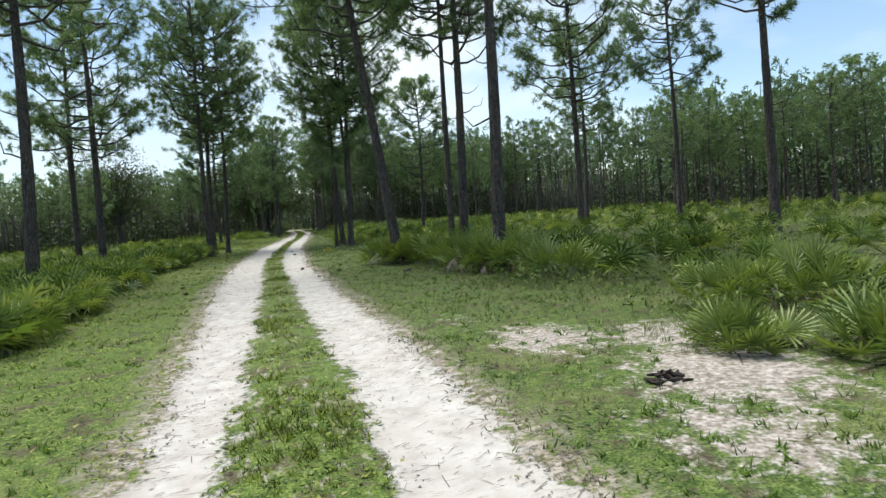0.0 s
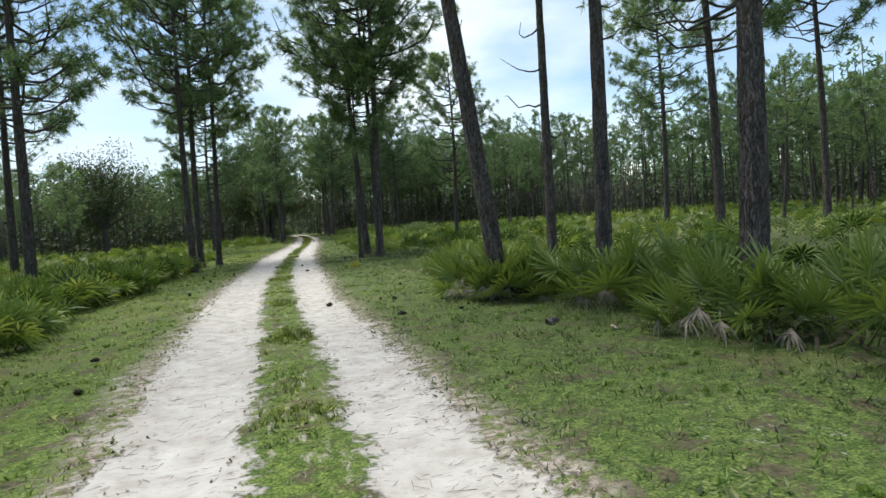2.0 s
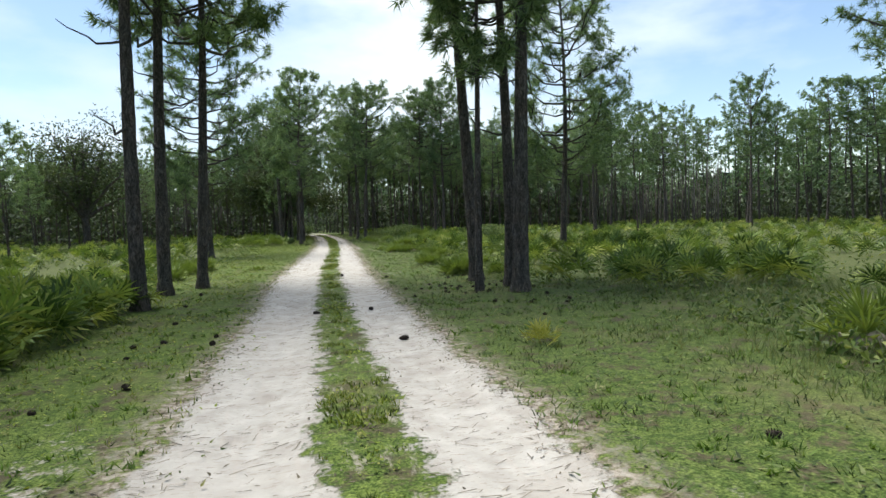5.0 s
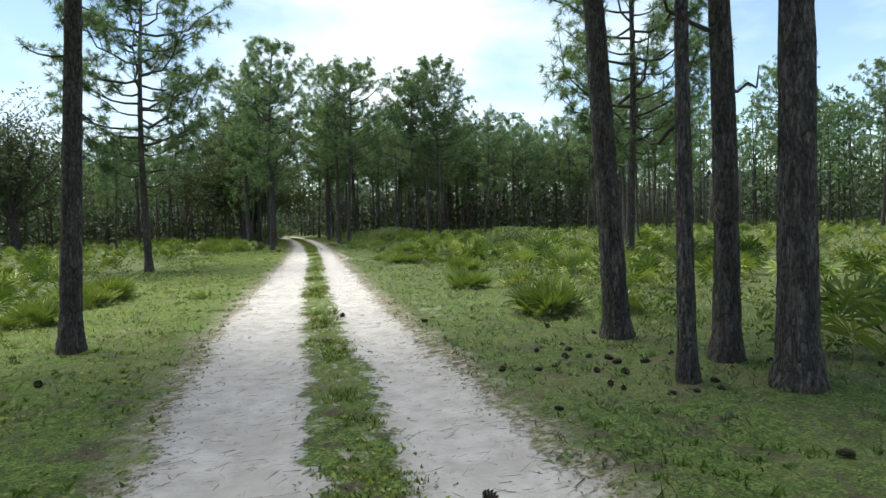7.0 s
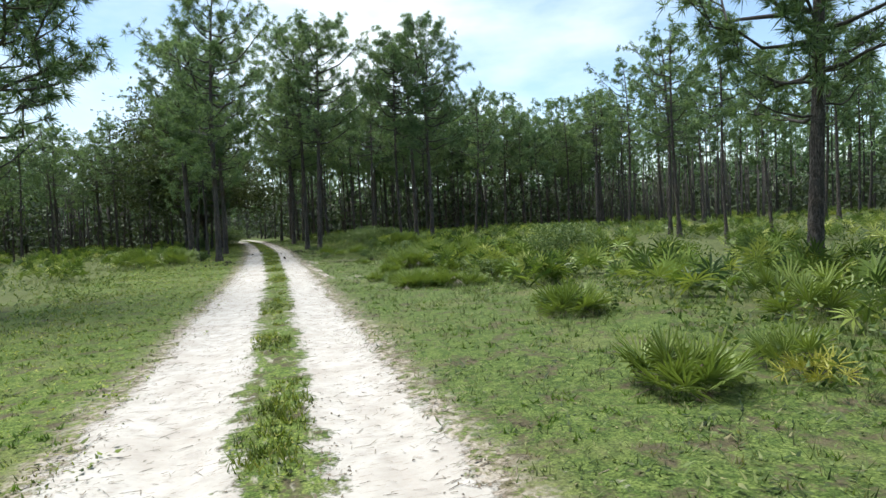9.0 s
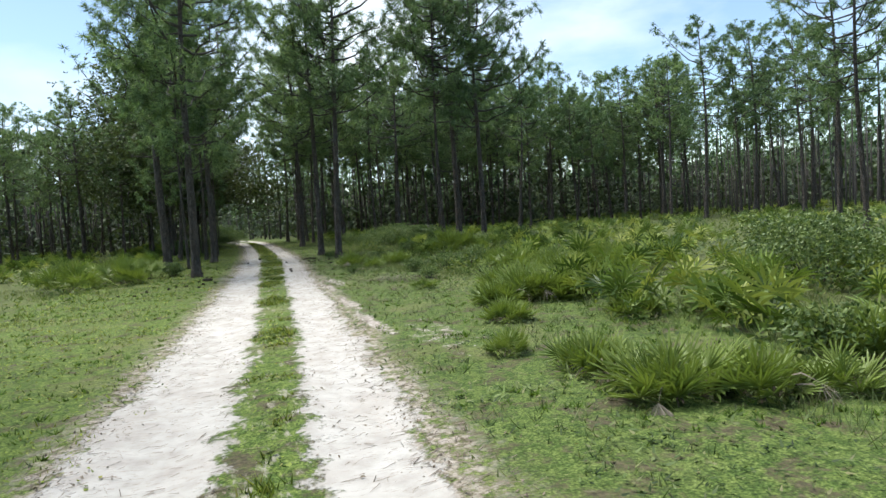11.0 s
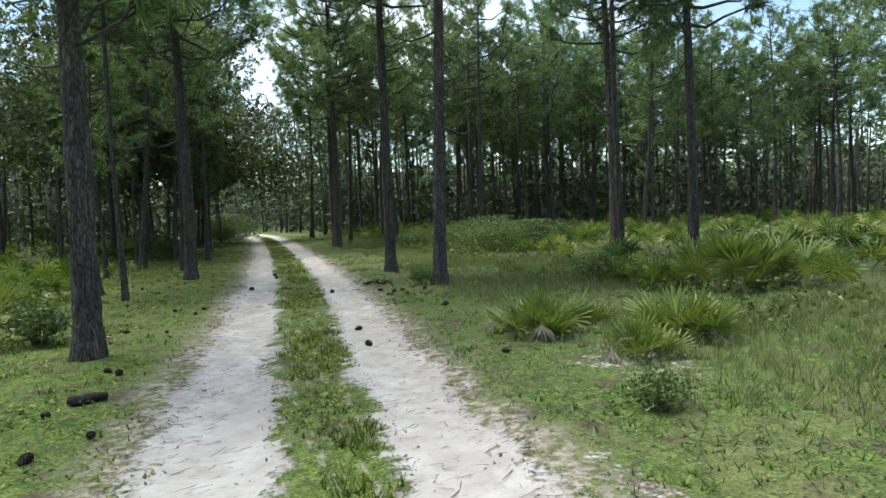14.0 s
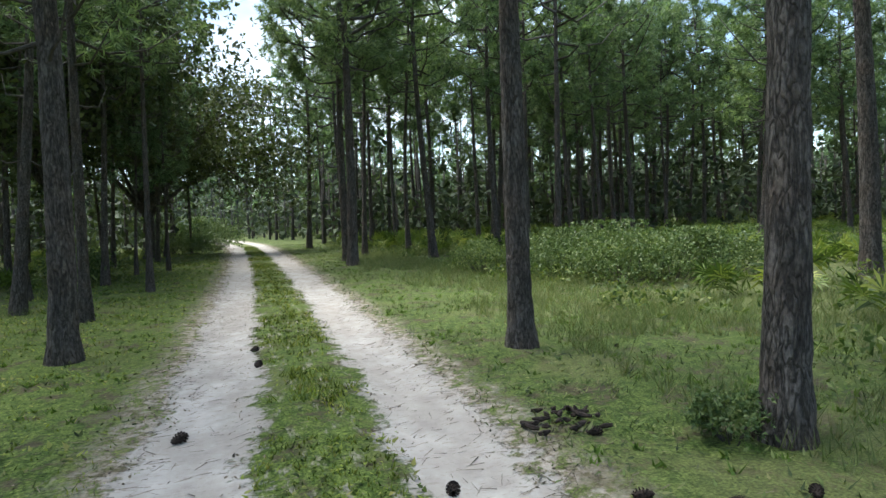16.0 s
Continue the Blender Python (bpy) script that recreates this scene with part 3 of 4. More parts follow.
# the far wood: too many to count
rng = np.random.RandomState(9)
ft, fl, fu = Soup(), Soup(), Soup()
made = 0
for _ in range(20000):
    if made >= 980:
        break
    r, a = 42 + 90 * rng.uniform(0, 1) ** 1.5, rng.uniform(-2.3, 2.3)
    x, y = 4 + r * math.sin(a), 60 + r * math.cos(a)
    if (y < 116 and -34 < x < 52) or abs(x - float(road(y))) < 3.2 or (y < 10 and abs(x) < 40):
        continue
    made += 1
    H = rng.uniform(11.5, 15.0)
    d = rng.uniform(0.2, 0.3)
    h = np.linspace(0, H, 5)
    b0 = rng.uniform(-0.25, 0.25, 2)
    p = np.stack([x + b0[0] * np.sin(h * 0.3), y + b0[1] * np.sin(h * 0.3), h - 0.1], 1)
    ft.tube(p, d / 2 * (1 - 0.75 * h / H), 5)
    n = 44
    u = rng.uniform(0, 1, n) ** 0.8
    hh = H * (0.24 + 0.76 * u)
    r = H * 0.17 * np.sqrt(rng.uniform(0.05, 1, n)) * np.clip(1.25 - u, 0.2, 1) * 1.1
    a = rng.uniform(0, 6.28, n)
    cen = np.stack([x + r * np.cos(a), y + r * np.sin(a), hh], 1)
    way = np.stack([np.cos(a), np.sin(a), np.full(n, 0.5)], 1)
    fl.tufts(cen, way, 0.62, 7, 0.10, rng, 1.0)
for _ in range(3400):
    r, a = 34 + 100 * rng.uniform(0, 1) ** 1.2, rng.uniform(-1.5, 1.2)
    x, y = 4 + r * math.sin(a), 60 + r * math.cos(a)
    if (y < 108 and -30 < x < 44) or abs(x - float(road(y))) < 4 or y < 20:
        continue
    H = rng.uniform(4.0, 8.0)
    tilt = rng.uniform(-0.03, 0.03, 2) * H
    ft.tube([(x, y, -0.1), (x + tilt[0], y + tilt[1], H)], [rng.uniform(0.06, 0.12), 0.04], 4)
# undergrowth that closes the wood near the ground
for _ in range(11500):
    r, a = 46 + 84 * rng.uniform(0, 1), rng.uniform(-2.1, 2.1)
    x, y = 4 + r * math.sin(a), 62 + r * math.cos(a)
    if (y < 99 and -36 < x < 54) or abs(x - float(road(y))) < 4:
        continue
    far = r > 95
    hmax = rng.uniform(2.5, 10.5 if far else 8.0)
    cen = np.stack([x + rng.normal(0, 0.9, 4), y + rng.normal(0, 0.9, 4), hmax * rng.uniform(0.05, 1, 4)], 1)
    fu.tufts(cen, rng.normal(0, 0.4, (4, 3)), 0.8 if far else 0.62, 5, 0.20 if far else 0.15, rng, puff=True)
wood = tagged(new("far_wood"), "distant closed pine wood with straight trunks and green crowns", "wood", kind="stuff")
part("trunks", ft.mesh("trunks", LIMB, True), wood)
part("crowns", fl.mesh("crowns", NEEDLE_FAR), wood)
part("undergrowth", fu.mesh("undergrowth", UNDER), wood)


# the rim of the wood beyond the last trunks, uneven and closed to the ground
rng = np.random.RandomState(13)
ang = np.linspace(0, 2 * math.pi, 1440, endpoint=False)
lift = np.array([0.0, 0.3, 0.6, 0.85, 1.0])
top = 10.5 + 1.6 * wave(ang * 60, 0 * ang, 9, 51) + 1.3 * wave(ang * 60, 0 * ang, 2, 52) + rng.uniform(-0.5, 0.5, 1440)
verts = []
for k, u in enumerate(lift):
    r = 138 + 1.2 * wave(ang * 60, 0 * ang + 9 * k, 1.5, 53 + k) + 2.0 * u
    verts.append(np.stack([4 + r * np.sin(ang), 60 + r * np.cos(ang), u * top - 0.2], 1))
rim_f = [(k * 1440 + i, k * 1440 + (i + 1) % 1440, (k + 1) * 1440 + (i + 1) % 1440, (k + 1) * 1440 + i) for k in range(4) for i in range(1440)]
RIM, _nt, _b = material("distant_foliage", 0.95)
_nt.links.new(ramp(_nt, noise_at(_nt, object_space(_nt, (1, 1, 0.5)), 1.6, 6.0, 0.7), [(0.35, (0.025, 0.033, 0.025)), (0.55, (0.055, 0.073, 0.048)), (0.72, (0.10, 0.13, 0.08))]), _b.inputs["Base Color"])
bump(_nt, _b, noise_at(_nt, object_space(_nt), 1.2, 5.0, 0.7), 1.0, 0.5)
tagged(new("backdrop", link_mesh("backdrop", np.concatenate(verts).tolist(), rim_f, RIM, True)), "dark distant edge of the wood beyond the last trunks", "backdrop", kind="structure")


# ---- oaks ----
def oak(x, y, H, R, base, d, seed, label, leaves=125):
    rng = np.random.RandomState(seed)
    trunk, leaf = Soup(), Soup()
    hs = np.linspace(-0.1, base * 0.8, 6)
    trunk.tube(np.stack([0.15 * np.sin(hs), 0.1 * np.cos(hs), hs], 1), d / 2 * (1 + 0.4 * np.exp(-np.maximum(hs, 0) / 0.3)) * (1 - 0.05 * hs), 12, 0.06, rng)
    tips = []
    for i in range(13):
        a = i * 0.9 + rng.uniform(-0.3, 0.3)
        ln = R * rng.uniform(0.7, 1.0)
        el = rng.uniform(0.25, 1.3)
        t = np.linspace(0, 1, 7)
        wob = rng.uniform(-0.4, 0.4, (7, 3)) * t[:, None]
        p = np.stack([math.cos(a) * math.cos(el) * ln * t, math.sin(a) * math.cos(el) * ln * t, base * 0.75 + (H - base) * math.sin(el) * t ** 0.8], 1) + wob
        trunk.tube(p, d * 0.3 * (1 - 0.85 * t), 6)
        for _ in range(9):
            u = rng.uniform(0.3, 1)
            q = np.array([np.interp(u, t, p[:, k]) for k in range(3)])
            e = q + rng.normal(0, 1, 3) * np.array([1, 1, 0.6]) * R * 0.22
            trunk.tube([q, (q + e) / 2 + rng.normal(0, 0.1, 3), e], [0.05, 0.035, 0.015], 4)
            tips.append(e)
    tips = np.array(tips)
    cen = np.repeat(tips, leaves, axis=0) + rng.normal(0, 1, (len(tips) * leaves, 3)) * np.array([0.9, 0.9, 0.55]) * R * 0.17
    cen = cen[cen[:, 2] > base * 0.55]
    leaf.tufts(cen, rng.normal(0, 0.5, cen.shape), 0.2, 4, 0.06, rng, puff=True)
    plant("oak_tree", (("trunk", trunk.mesh("trunk", OAK_BARK, True)), ("crown", leaf.mesh("crown", OAK_LEAF))), pose(x, y, z_at(x, y)), label, "oak tree", "oaks")


OAK_LABEL = "broad dark evergreen oak with low spreading boughs"
oak(-17.2, 87.6, 12.5, 6.5, 3.6, 0.7, 1, "spreading oak with forked dark trunk in the wood", 48)
oak(0.4, 93.5, 14.5, 7.4, 3.4, 0.5, 2, OAK_LABEL)
oak(1.8, 104.0, 13.0, 6.2, 2.6, 0.4, 4, OAK_LABEL)


# ---- palmettos ----
def frond_mesh(seed, fans, mat, stalk=0.5, droop=0.25, name="frond"):
    """One fan leaf: a stalk along z from the origin and narrow blades spread from its end."""
    rng = np.random.RandomState(seed)
    th = np.arange(4) * math.pi / 2
    v = [(0.011 * math.cos(a), 0.011 * math.sin(a), 0) for a in th] + [(0.008 * math.cos(a), 0.02 + 0.008 * math.sin(a), stalk * 0.5) for a in th] + [(0, 0, stalk)]
    f = [(j, (j + 1) % 4, 4 + (j + 1) % 4, 4 + j) for j in range(4)] + [(4 + j, 4 + (j + 1) % 4, 8) for j in range(4)]
    o = np.array([0, 0, stalk])
    for i in range(fans):
        u = i / (fans - 1) - 0.5
        a = u * radians(215) + rng.uniform(-0.05, 0.05)
        ln = (0.40 + 0.10 * math.cos(a)) * rng.uniform(0.86, 1.1)
        d = np.array([math.sin(a), 0.28 * abs(math.sin(a)) - 0.06 + rng.uniform(-0.07, 0.07), math.cos(a) + 0.12])
        d /= np.linalg.norm(d)
        w = np.cross(d, [0, 1, 0.0])
        w /= np.linalg.norm(w)
        fold = np.array([0, -0.009, 0])
        sag = droop * (0.3 + abs(u))
        m1, m2 = o + d * ln * 0.32, o + d * ln * 0.8 + np.array([0, -0.03 * sag, -0.03 * sag])
        tip = o + d * ln + np.array([0, -0.10 * sag, -0.12 * sag - (0.2 * ln if rng.rand() < droop * 0.35 else 0)])
        n = len(v)
        v += [tuple(q) for q in (m1 + w * 0.0175 + fold, m1 - fold, m1 - w * 0.0175 + fold, m2 + w * 0.0135 + fold, m2 - w * 0.0135 + fold, tip)]
        f += [(8, n, n + 1), (8, n + 1, n + 2), (n, n + 3, n + 1), (n + 1, n + 3, n + 4), (n + 1, n + 4, n + 2), (n + 3, n + 5, n + 4)]
    return link_mesh(name, v, f, mat)


FRONDS = [frond_mesh(60 + k, n, PALM, st, dr) for k, (n, st, dr) in enumerate([(17, 0.42, 0.3), (15, 0.34, 0.7), (18, 0.50, 0.2), (15, 0.28, 0.5), (17, 0.56, 0.35)])]
SHORT = [frond_mesh(65 + k, n, PALM, st, dr) for k, (n, st, dr) in enumerate([(15, 0.24, 0.3), (14, 0.18, 0.7), (16, 0.30, 0.2), (14, 0.15, 0.5)])]


def dead_mesh(seed):
    """A dry frond: a bent stalk with its blades hanging from the end."""
    rng = np.random.RandomState(seed)
    v = [(-0.008, 0, 0), (0.008, 0, 0), (0, 0, 0.012), (-0.006, 0.2, 0.06), (0.006, 0.2, 0.06), (0, 0.2, 0.07), (0, 0.34, 0.0)]
    f = [(0, 1, 4, 3), (1, 2, 5, 4), (2, 0, 3, 5), (3, 4, 6), (4, 5, 6), (5, 3, 6)]
    for i in range(11):
        a = (i / 10 - 0.5) * 2.2
        d = np.array([math.sin(a) * 0.75, 0.25 + rng.uniform(-0.2, 0.25), -0.75])
        d /= np.linalg.norm(d)
        w = np.array([math.cos(a), 0.4, 0]) * 0.011
        ln = rng.uniform(0.2, 0.34)
        o = np.array(v[6])
        m = o + d * ln * 0.5 + np.array([0, 0.02, 0.03])
        n = len(v)
        v += [tuple(m + w), tuple(m - w), tuple(o + d * ln + rng.normal(0, 0.02, 3))]
        f += [(6, n, n + 1), (n, n + 2, n + 1)]
    return link_mesh("dead_frond", v, f, DEAD)


DEADS = [dead_mesh(70), dead_mesh(71), dead_mesh(72)]


def skirt_mesh(seed):
    """Old leaf bases and shreds, kept dark to give the foot of a clump its shade."""
    rng = np.random.RandomState(seed)
    v, f = [], []
    for i in range(46):
        a, r = rng.uniform(0, 6.28), rng.uniform(0.05, 0.42)
        o = np.array([r * math.cos(a), r * math.sin(a), rng.uniform(0.02, 0.30 - 0.4 * r)])
        d = np.array([math.cos(a + rng.uniform(-1, 1)), math.sin(a + rng.uniform(-1, 1)), rng.uniform(-0.5, 0.5)]) * rng.uniform(0.12, 0.3)
        w = np.array([-math.sin(a), math.cos(a), rng.uniform(-0.5, 0.5)]) * 0.014
        e = o + d
        e[2] = max(e[2], 0.005)
        n = len(v)
        v += [tuple(o + w), tuple(o - w), tuple(e - w * 0.3), tuple(e + w * 0.3)]
        f.append((n, n + 1, n + 2, n + 3))
    return link_mesh("dry_leaf_skirt", v, f, SKIRT)


# near-black browns put the shade below the fronds into the colour
SKIRT = leaf_material("shade_dark_leaf_bases", (0.022, 0.018, 0.014), (0.105, 0.08, 0.058), 0.05, 0.85)
SKIRTS = [skirt_mesh(90), skirt_mesh(91)]
YELLOWS = [frond_mesh(80, 11, PALM_YELLOW, 0.3, 0.3), frond_mesh(81, 9, PALM_YELLOW, 0.36, 0.4)]


def palmetto(x, y, r, n, dead=1, label="clump of saw palmetto with green fan fronds", kinds=FRONDS):
    """A clump r metres across with n fronds."""
    root = tagged(new("palmetto"), label, "palmetto", "palmettos along the track")
    root.matrix_world = pose(x, y, z_at(x, y))
    small = r < 1.25
    n = int(n * (1.5 if small else 1.15))
    kinds = SHORT if small and kinds is FRONDS else kinds
    # every clump gets a dark skirt in place of shade at its foot
    sk = part("dry_leaf_skirt", rnd.choice(SKIRTS), root, "old leaf shreds darkened to stand for shade at the clump foot")
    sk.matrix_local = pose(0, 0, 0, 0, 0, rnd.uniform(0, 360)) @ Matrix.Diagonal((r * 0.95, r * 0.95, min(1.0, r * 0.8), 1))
    for i in range(n):
        a = i * 2.4 + rnd.uniform(-0.4, 0.4)
        q = math.sqrt((i + 0.5) / n)
        tilt = 4 + 56 * q ** 1.4 + rnd.uniform(-14, 14)
        s = rnd.uniform(0.8, 1.15) * min(1.2, 0.05 + 0.6 * r) * (1.15 if small else 1.0)
        ob = part("frond", rnd.choice(kinds), root)
        ob.matrix_local = pose(0.27 * r * q * math.cos(a), 0.27 * r * q * math.sin(a), 0, 0, 0, math.degrees(a) - 90 + rnd.uniform(-20, 20)) @ pose(0, 0, 0, -tilt, 0, 0) @ pose(0, 0, 0, 0, 0, rnd.choice((0, 180)) + rnd.uniform(-40, 40)) @ Matrix.Diagonal((s, s, s, 1))
    for i in range(2 * dead):
        a = rnd.uniform(50, 240)
        ob = part("dead_frond", rnd.choice(DEADS), root, "dry grey-brown drooping frond")
        ob.matrix_local = pose(0, 0, 0.05, 0, 0, a) @ pose(0, 0.22 * r, (0.04 if small else 0.18) + rnd.uniform(0, 0.1 if small else 0.16), rnd.uniform(-20, 10), 0, 0) @ Matrix.Diagonal((1.15, 1.0, 1.0, 1))


# clumps that stand singly: x, y, width, fronds, dead fronds
PALMS_A = [(-4.3, 11.8, 1.4, 20, 1), (-5.2, 13.6, 1.5, 20, 0), (-4.9, 16.3, 1.3, 18, 0), (4.3, 19.6, 1.95, 24, 3), (5.0, 18.6, 1.75, 22, 2), (5.6, 17.2, 1.95, 24, 3), (6.2, 15.9, 1.85, 22, 2),
           (5.9, 13.4, 1.85, 22, 2), (6.4, 11.9, 1.75, 20, 1), (5.2, 14.4, 1.65, 22, 2), (6.3, 6.7, 1.3, 20, 1), (4.5, 4.75, 1.0, 18, 0), (5.3, 3.8, 1.2, 18, 0), (7.2, 6.2, 1.5, 20, 0),
           (-4.1, 10.6, 1.2, 18, 1), (-4.6, 12.9, 1.4, 20, 0), (-4.5, 14.4, 1.3, 20, 1), (-6.2, 12.2, 1.6, 20, 0), (-6.3, 15.2, 1.6, 20, 0), (-5.6, 18.2, 1.5, 20, 0), (-6.9, 18.4, 1.6, 20, 0), (-5.5, 20.8, 1.4, 20, 0),
           (-6.6, 22.4, 1.5, 20, 0), (-5.6, 23.6, 1.4, 20, 0), (-5.4, 27.0, 1.3, 18, 0), (-6.6, 27.6, 1.5, 18, 0), (-4.6, 30.0, 1.2, 18, 0), (-5.2, 32.6, 1.3, 18, 0), (-4.2, 33.6, 1.1, 16, 0)]
PALMS_B = [(4.5, 19.2, 1.9, 26, 4), (5.2, 24.6, 1.5, 22, 1), (5.0, 23.9, 1.2, 18, 2), (6.0, 23.6, 1.5, 22, 2), (7.4, 24.0, 1.4, 20, 1), (-4.3, 27.8, 1.4, 20, 1), (-3.8, 28.9, 1.3, 20, 0),
           (-5.0, 25.6, 1.5, 20, 0), (-3.6, 30.8, 1.2, 18, 0), (6.6, 27.6, 1.3, 22, 2), (-2.9, 45.0, 1.2, 18, 0), (-3.1, 42.6, 1.1, 16, 0), (5.9, 40.6, 1.0, 14, 0), (-4.6, 36.8, 1.5, 20, 0)]
PALMS_C = [(-2.6, 46.3, 1.2, 20, 1), (-3.4, 46.6, 1.0, 16, 0), (-0.55, 45.1, 0.45, 9, 0), (5.5, 43.9, 1.0, 18, 0), (5.35, 39.5, 1.2, 26, 2), (6.9, 43.9, 0.8, 12, 0), (6.9, 47.7, 1.1, 18, 1),
           (6.4, 38.95, 0.9, 18, 1), (7.1, 42.3, 0.9, 14, 0), (9.2, 45.5, 1.3, 18, 0), (-6.0, 56.8, 1.4, 18, 0)]
PALMS_D = [(6.25, 54.3, 0.8, 20, 1), (6.35, 53.3, 0.95, 24, 1), (6.95, 52.95, 0.85, 20, 1), (7.55, 52.7, 0.7, 14, 0), (5.9, 55.4, 0.55, 12, 0), (8.5, 56.4, 0.9, 14, 0), (9.5, 55.6, 1.0, 16, 0), (8.7, 53.2, 1.1, 18, 0),
           (7.45, 70.25, 1.0, 22, 2), (8.35, 70.4, 0.6, 12, 1), (12.0, 71.7, 1.7, 26, 1), (11.2, 73.6, 1.1, 16, 0)]
for row in PALMS_A + PALMS_B + PALMS_C + PALMS_D:
    palmetto(*row)
for row in [(7.45, 58.7, 0.95, 20, 1), (8.1, 58.8, 1.2, 24, 1), (8.6, 58.5, 1.2, 22, 0), (8.3, 59.8, 1.2, 22, 0), (9.2, 59.3, 1.3, 22, 1), (6.85, 57.2, 0.75, 14, 0), (10.1, 61.4, 1.3, 20, 0), (11.0, 60.7, 1.3, 20, 0), (10.7, 65.3, 1.2, 18, 0),
            (8.85, 69.3, 1.1, 18, 1), (7.85, 68.75, 0.75, 14, 1), (11.4, 72.8, 1.0, 16, 0), (12.8, 71.4, 1.5, 22, 0)]:
    palmetto(*row)
palmetto(7.2, 61.8, 0.5, 10, 0)
palmetto(0.2, 71.2, 1.5, 22, 0)
palmetto(-0.5, 72.6, 1.5, 20, 0)
palmetto(0.6, 73.0, 1.3, 20, 0)
palmetto(-1.4, 70.6, 1.6, 20, 0)
palmetto(-0.9, 74.8, 1.4, 20, 0)
palmetto(-0.6, 77.5, 1.3, 18, 0)
palmetto(10.2, 63.2, 1.4, 22, 0)
palmetto(9.3, 60.6, 1.1, 18, 1)
palmetto(6.55, 43.4, 0.5, 9, 0, "small yellowing palmetto seedling with pale fronds", YELLOWS)
palmetto(3.3, 29.6, 0.5, 8, 0, "small yellowing palmetto seedling with pale fronds", YELLOWS)


def thicket_ok(x, y):
    """Whether the palmetto thicket covers a place; it keeps off the verges of the track."""
    c = x - float(road(y))
    w = 1.2 * math.sin(y * 0.31) + 0.8 * math.sin(y * 0.83 + 1)
    if c > 0:
        edge_r = 5.9 + w * 0.5
        if 8 < y < 20:
            edge_r = 5.6
        elif 24 < y < 38:
            edge_r = 7.4 + w
        elif 66 < y < 98:
            edge_r = 7.4 + w
        elif y <= 8:
            edge_r = 6.8
        return c > edge_r and c < 60
    edge_l = 5.2 + w * 0.5 if y > 36 else 4.0 + 0.25 * w
    if 52 < y < 70:
        edge_l = 6.4 + w
    elif y > 70:
        edge_l = 4.9
    return c < -edge_l and c > -45


thick = Soup()
rng = np.random.RandomState(21)
FAN = np.linspace(-1, 1, 9) * radians(112)


def small_fans(cx, cy, cz, n, size, rng, soup):
    """Fans for a thicket: nine blades each from the end of a stalk."""
    a = rng.uniform(0, 6.28, n)
    tilt = rng.uniform(0.15, 1.15, n)
    out = np.stack([np.cos(a) * np.sin(tilt), np.sin(a) * np.sin(tilt), np.cos(tilt)], 1)
    side = np.stack([-np.sin(a), np.cos(a), np.zeros(n)], 1)
    tw = rng.uniform(-0.7, 0.7, (n, 1))
    side = side * np.cos(tw) + np.cross(out, side) * np.sin(tw)
    hub = np.stack([np.full(n, cx), np.full(n, cy), np.full(n, cz)], 1) + out * (size * rng.uniform(0.75, 1.35, (n, 1)))
    d = out[:, None] * np.cos(FAN)[None, :, None] + side[:, None] * np.sin(FAN)[None, :, None]
    nrm = np.cross(out, side)[:, None]
    ln = size * rng.uniform(0.75, 1.05, (n, 9, 1))
    w = np.cross(d, nrm + 0 * d) * 0.032 * size / 0.5
    mid = hub[:, None] + d * ln * 0.5
    tip = hub[:, None] + d * ln - np.array([0, 0, 0.06])
    v = np.concatenate([hub[:, None], np.stack([mid + w, tip, mid - w], 2).reshape(n, 27, 3)], 1).reshape(-1, 3)
    n0 = soup.n
    soup.v.append(v)
    soup.f.extend([(n0 + 28 * i, n0 + 28 * i + 1 + 3 * j, n0 + 28 * i + 2 + 3 * j, n0 + 28 * i + 3 + 3 * j) for i in range(n) for j in range(9)])
    soup.n += len(v)


made = 0
for _ in range(30000):
    if made >= 2050:
        break
    y = -3 + 118 * rng.uniform(0, 1)
    x = float(road(y)) + rng.choice([-1, 1], p=[0.3, 0.7]) * (4 + 46 * rng.uniform(0, 1) ** 1.6)
    if not thicket_ok(x, y) or float(wave(np.array(x), np.array(y), 7, 8)) < -0.75:
        continue
    made += 1
    near = abs(x - float(road(y))) < 16
    small_fans(x, y, z_at(x, y), 11 if near else 6, rng.uniform(0.30, 0.50), rng, thick)
# the thicket beside the first stretch stands closer to the track
for _ in range(620):
    y = rng.uniform(9, 37)
    x = float(road(y)) - 4.0 - 9 * rng.uniform(0, 1) ** 1.4
    if thicket_ok(x, y):
        small_fans(x, y, z_at(x, y), 10, rng.uniform(0.32, 0.52), rng, thick)
thicket = tagged(new("palmetto_thicket", thick.mesh("palmetto_thicket", PALM_FAR)), "waist-high thicket of saw palmetto fronds in the clearing", "palmetto", kind="stuff")


# low leafy growth among the palmettos
LOW = leaf_material("low_growth_leaves", (0.035, 0.066, 0.018), (0.14, 0.195, 0.055), 0.3, 0.5, False, (0.27, 0.29, 0.09))
rng = np.random.RandomState(23)
low_soup = Soup()
y = rng.uniform(-2, 112, 16000)
x = road(y) + rng.choice([-1, 1], 16000, p=[0.32, 0.68]) * (4.6 + 34 * rng.uniform(0, 1, 16000) ** 1.7)
ok = (wave(x, y, 5.0, 24) + 0.5 * wave(x, y, 1.6, 25) > -0.25) & (np.abs(x - road(y)) > 4.6 + 1.2 * wave(x, y, 4.0, 26))
x, y = x[ok], y[ok]
cen = np.stack([x, y, ground_z(x, y) + 0.04], 1)
cen = np.repeat(cen, 3, axis=0) + np.stack([rng.normal(0, 0.12, 3 * len(x)), rng.normal(0, 0.12, 3 * len(x)), rng.uniform(0, 0.34, 3 * len(x))], 1)
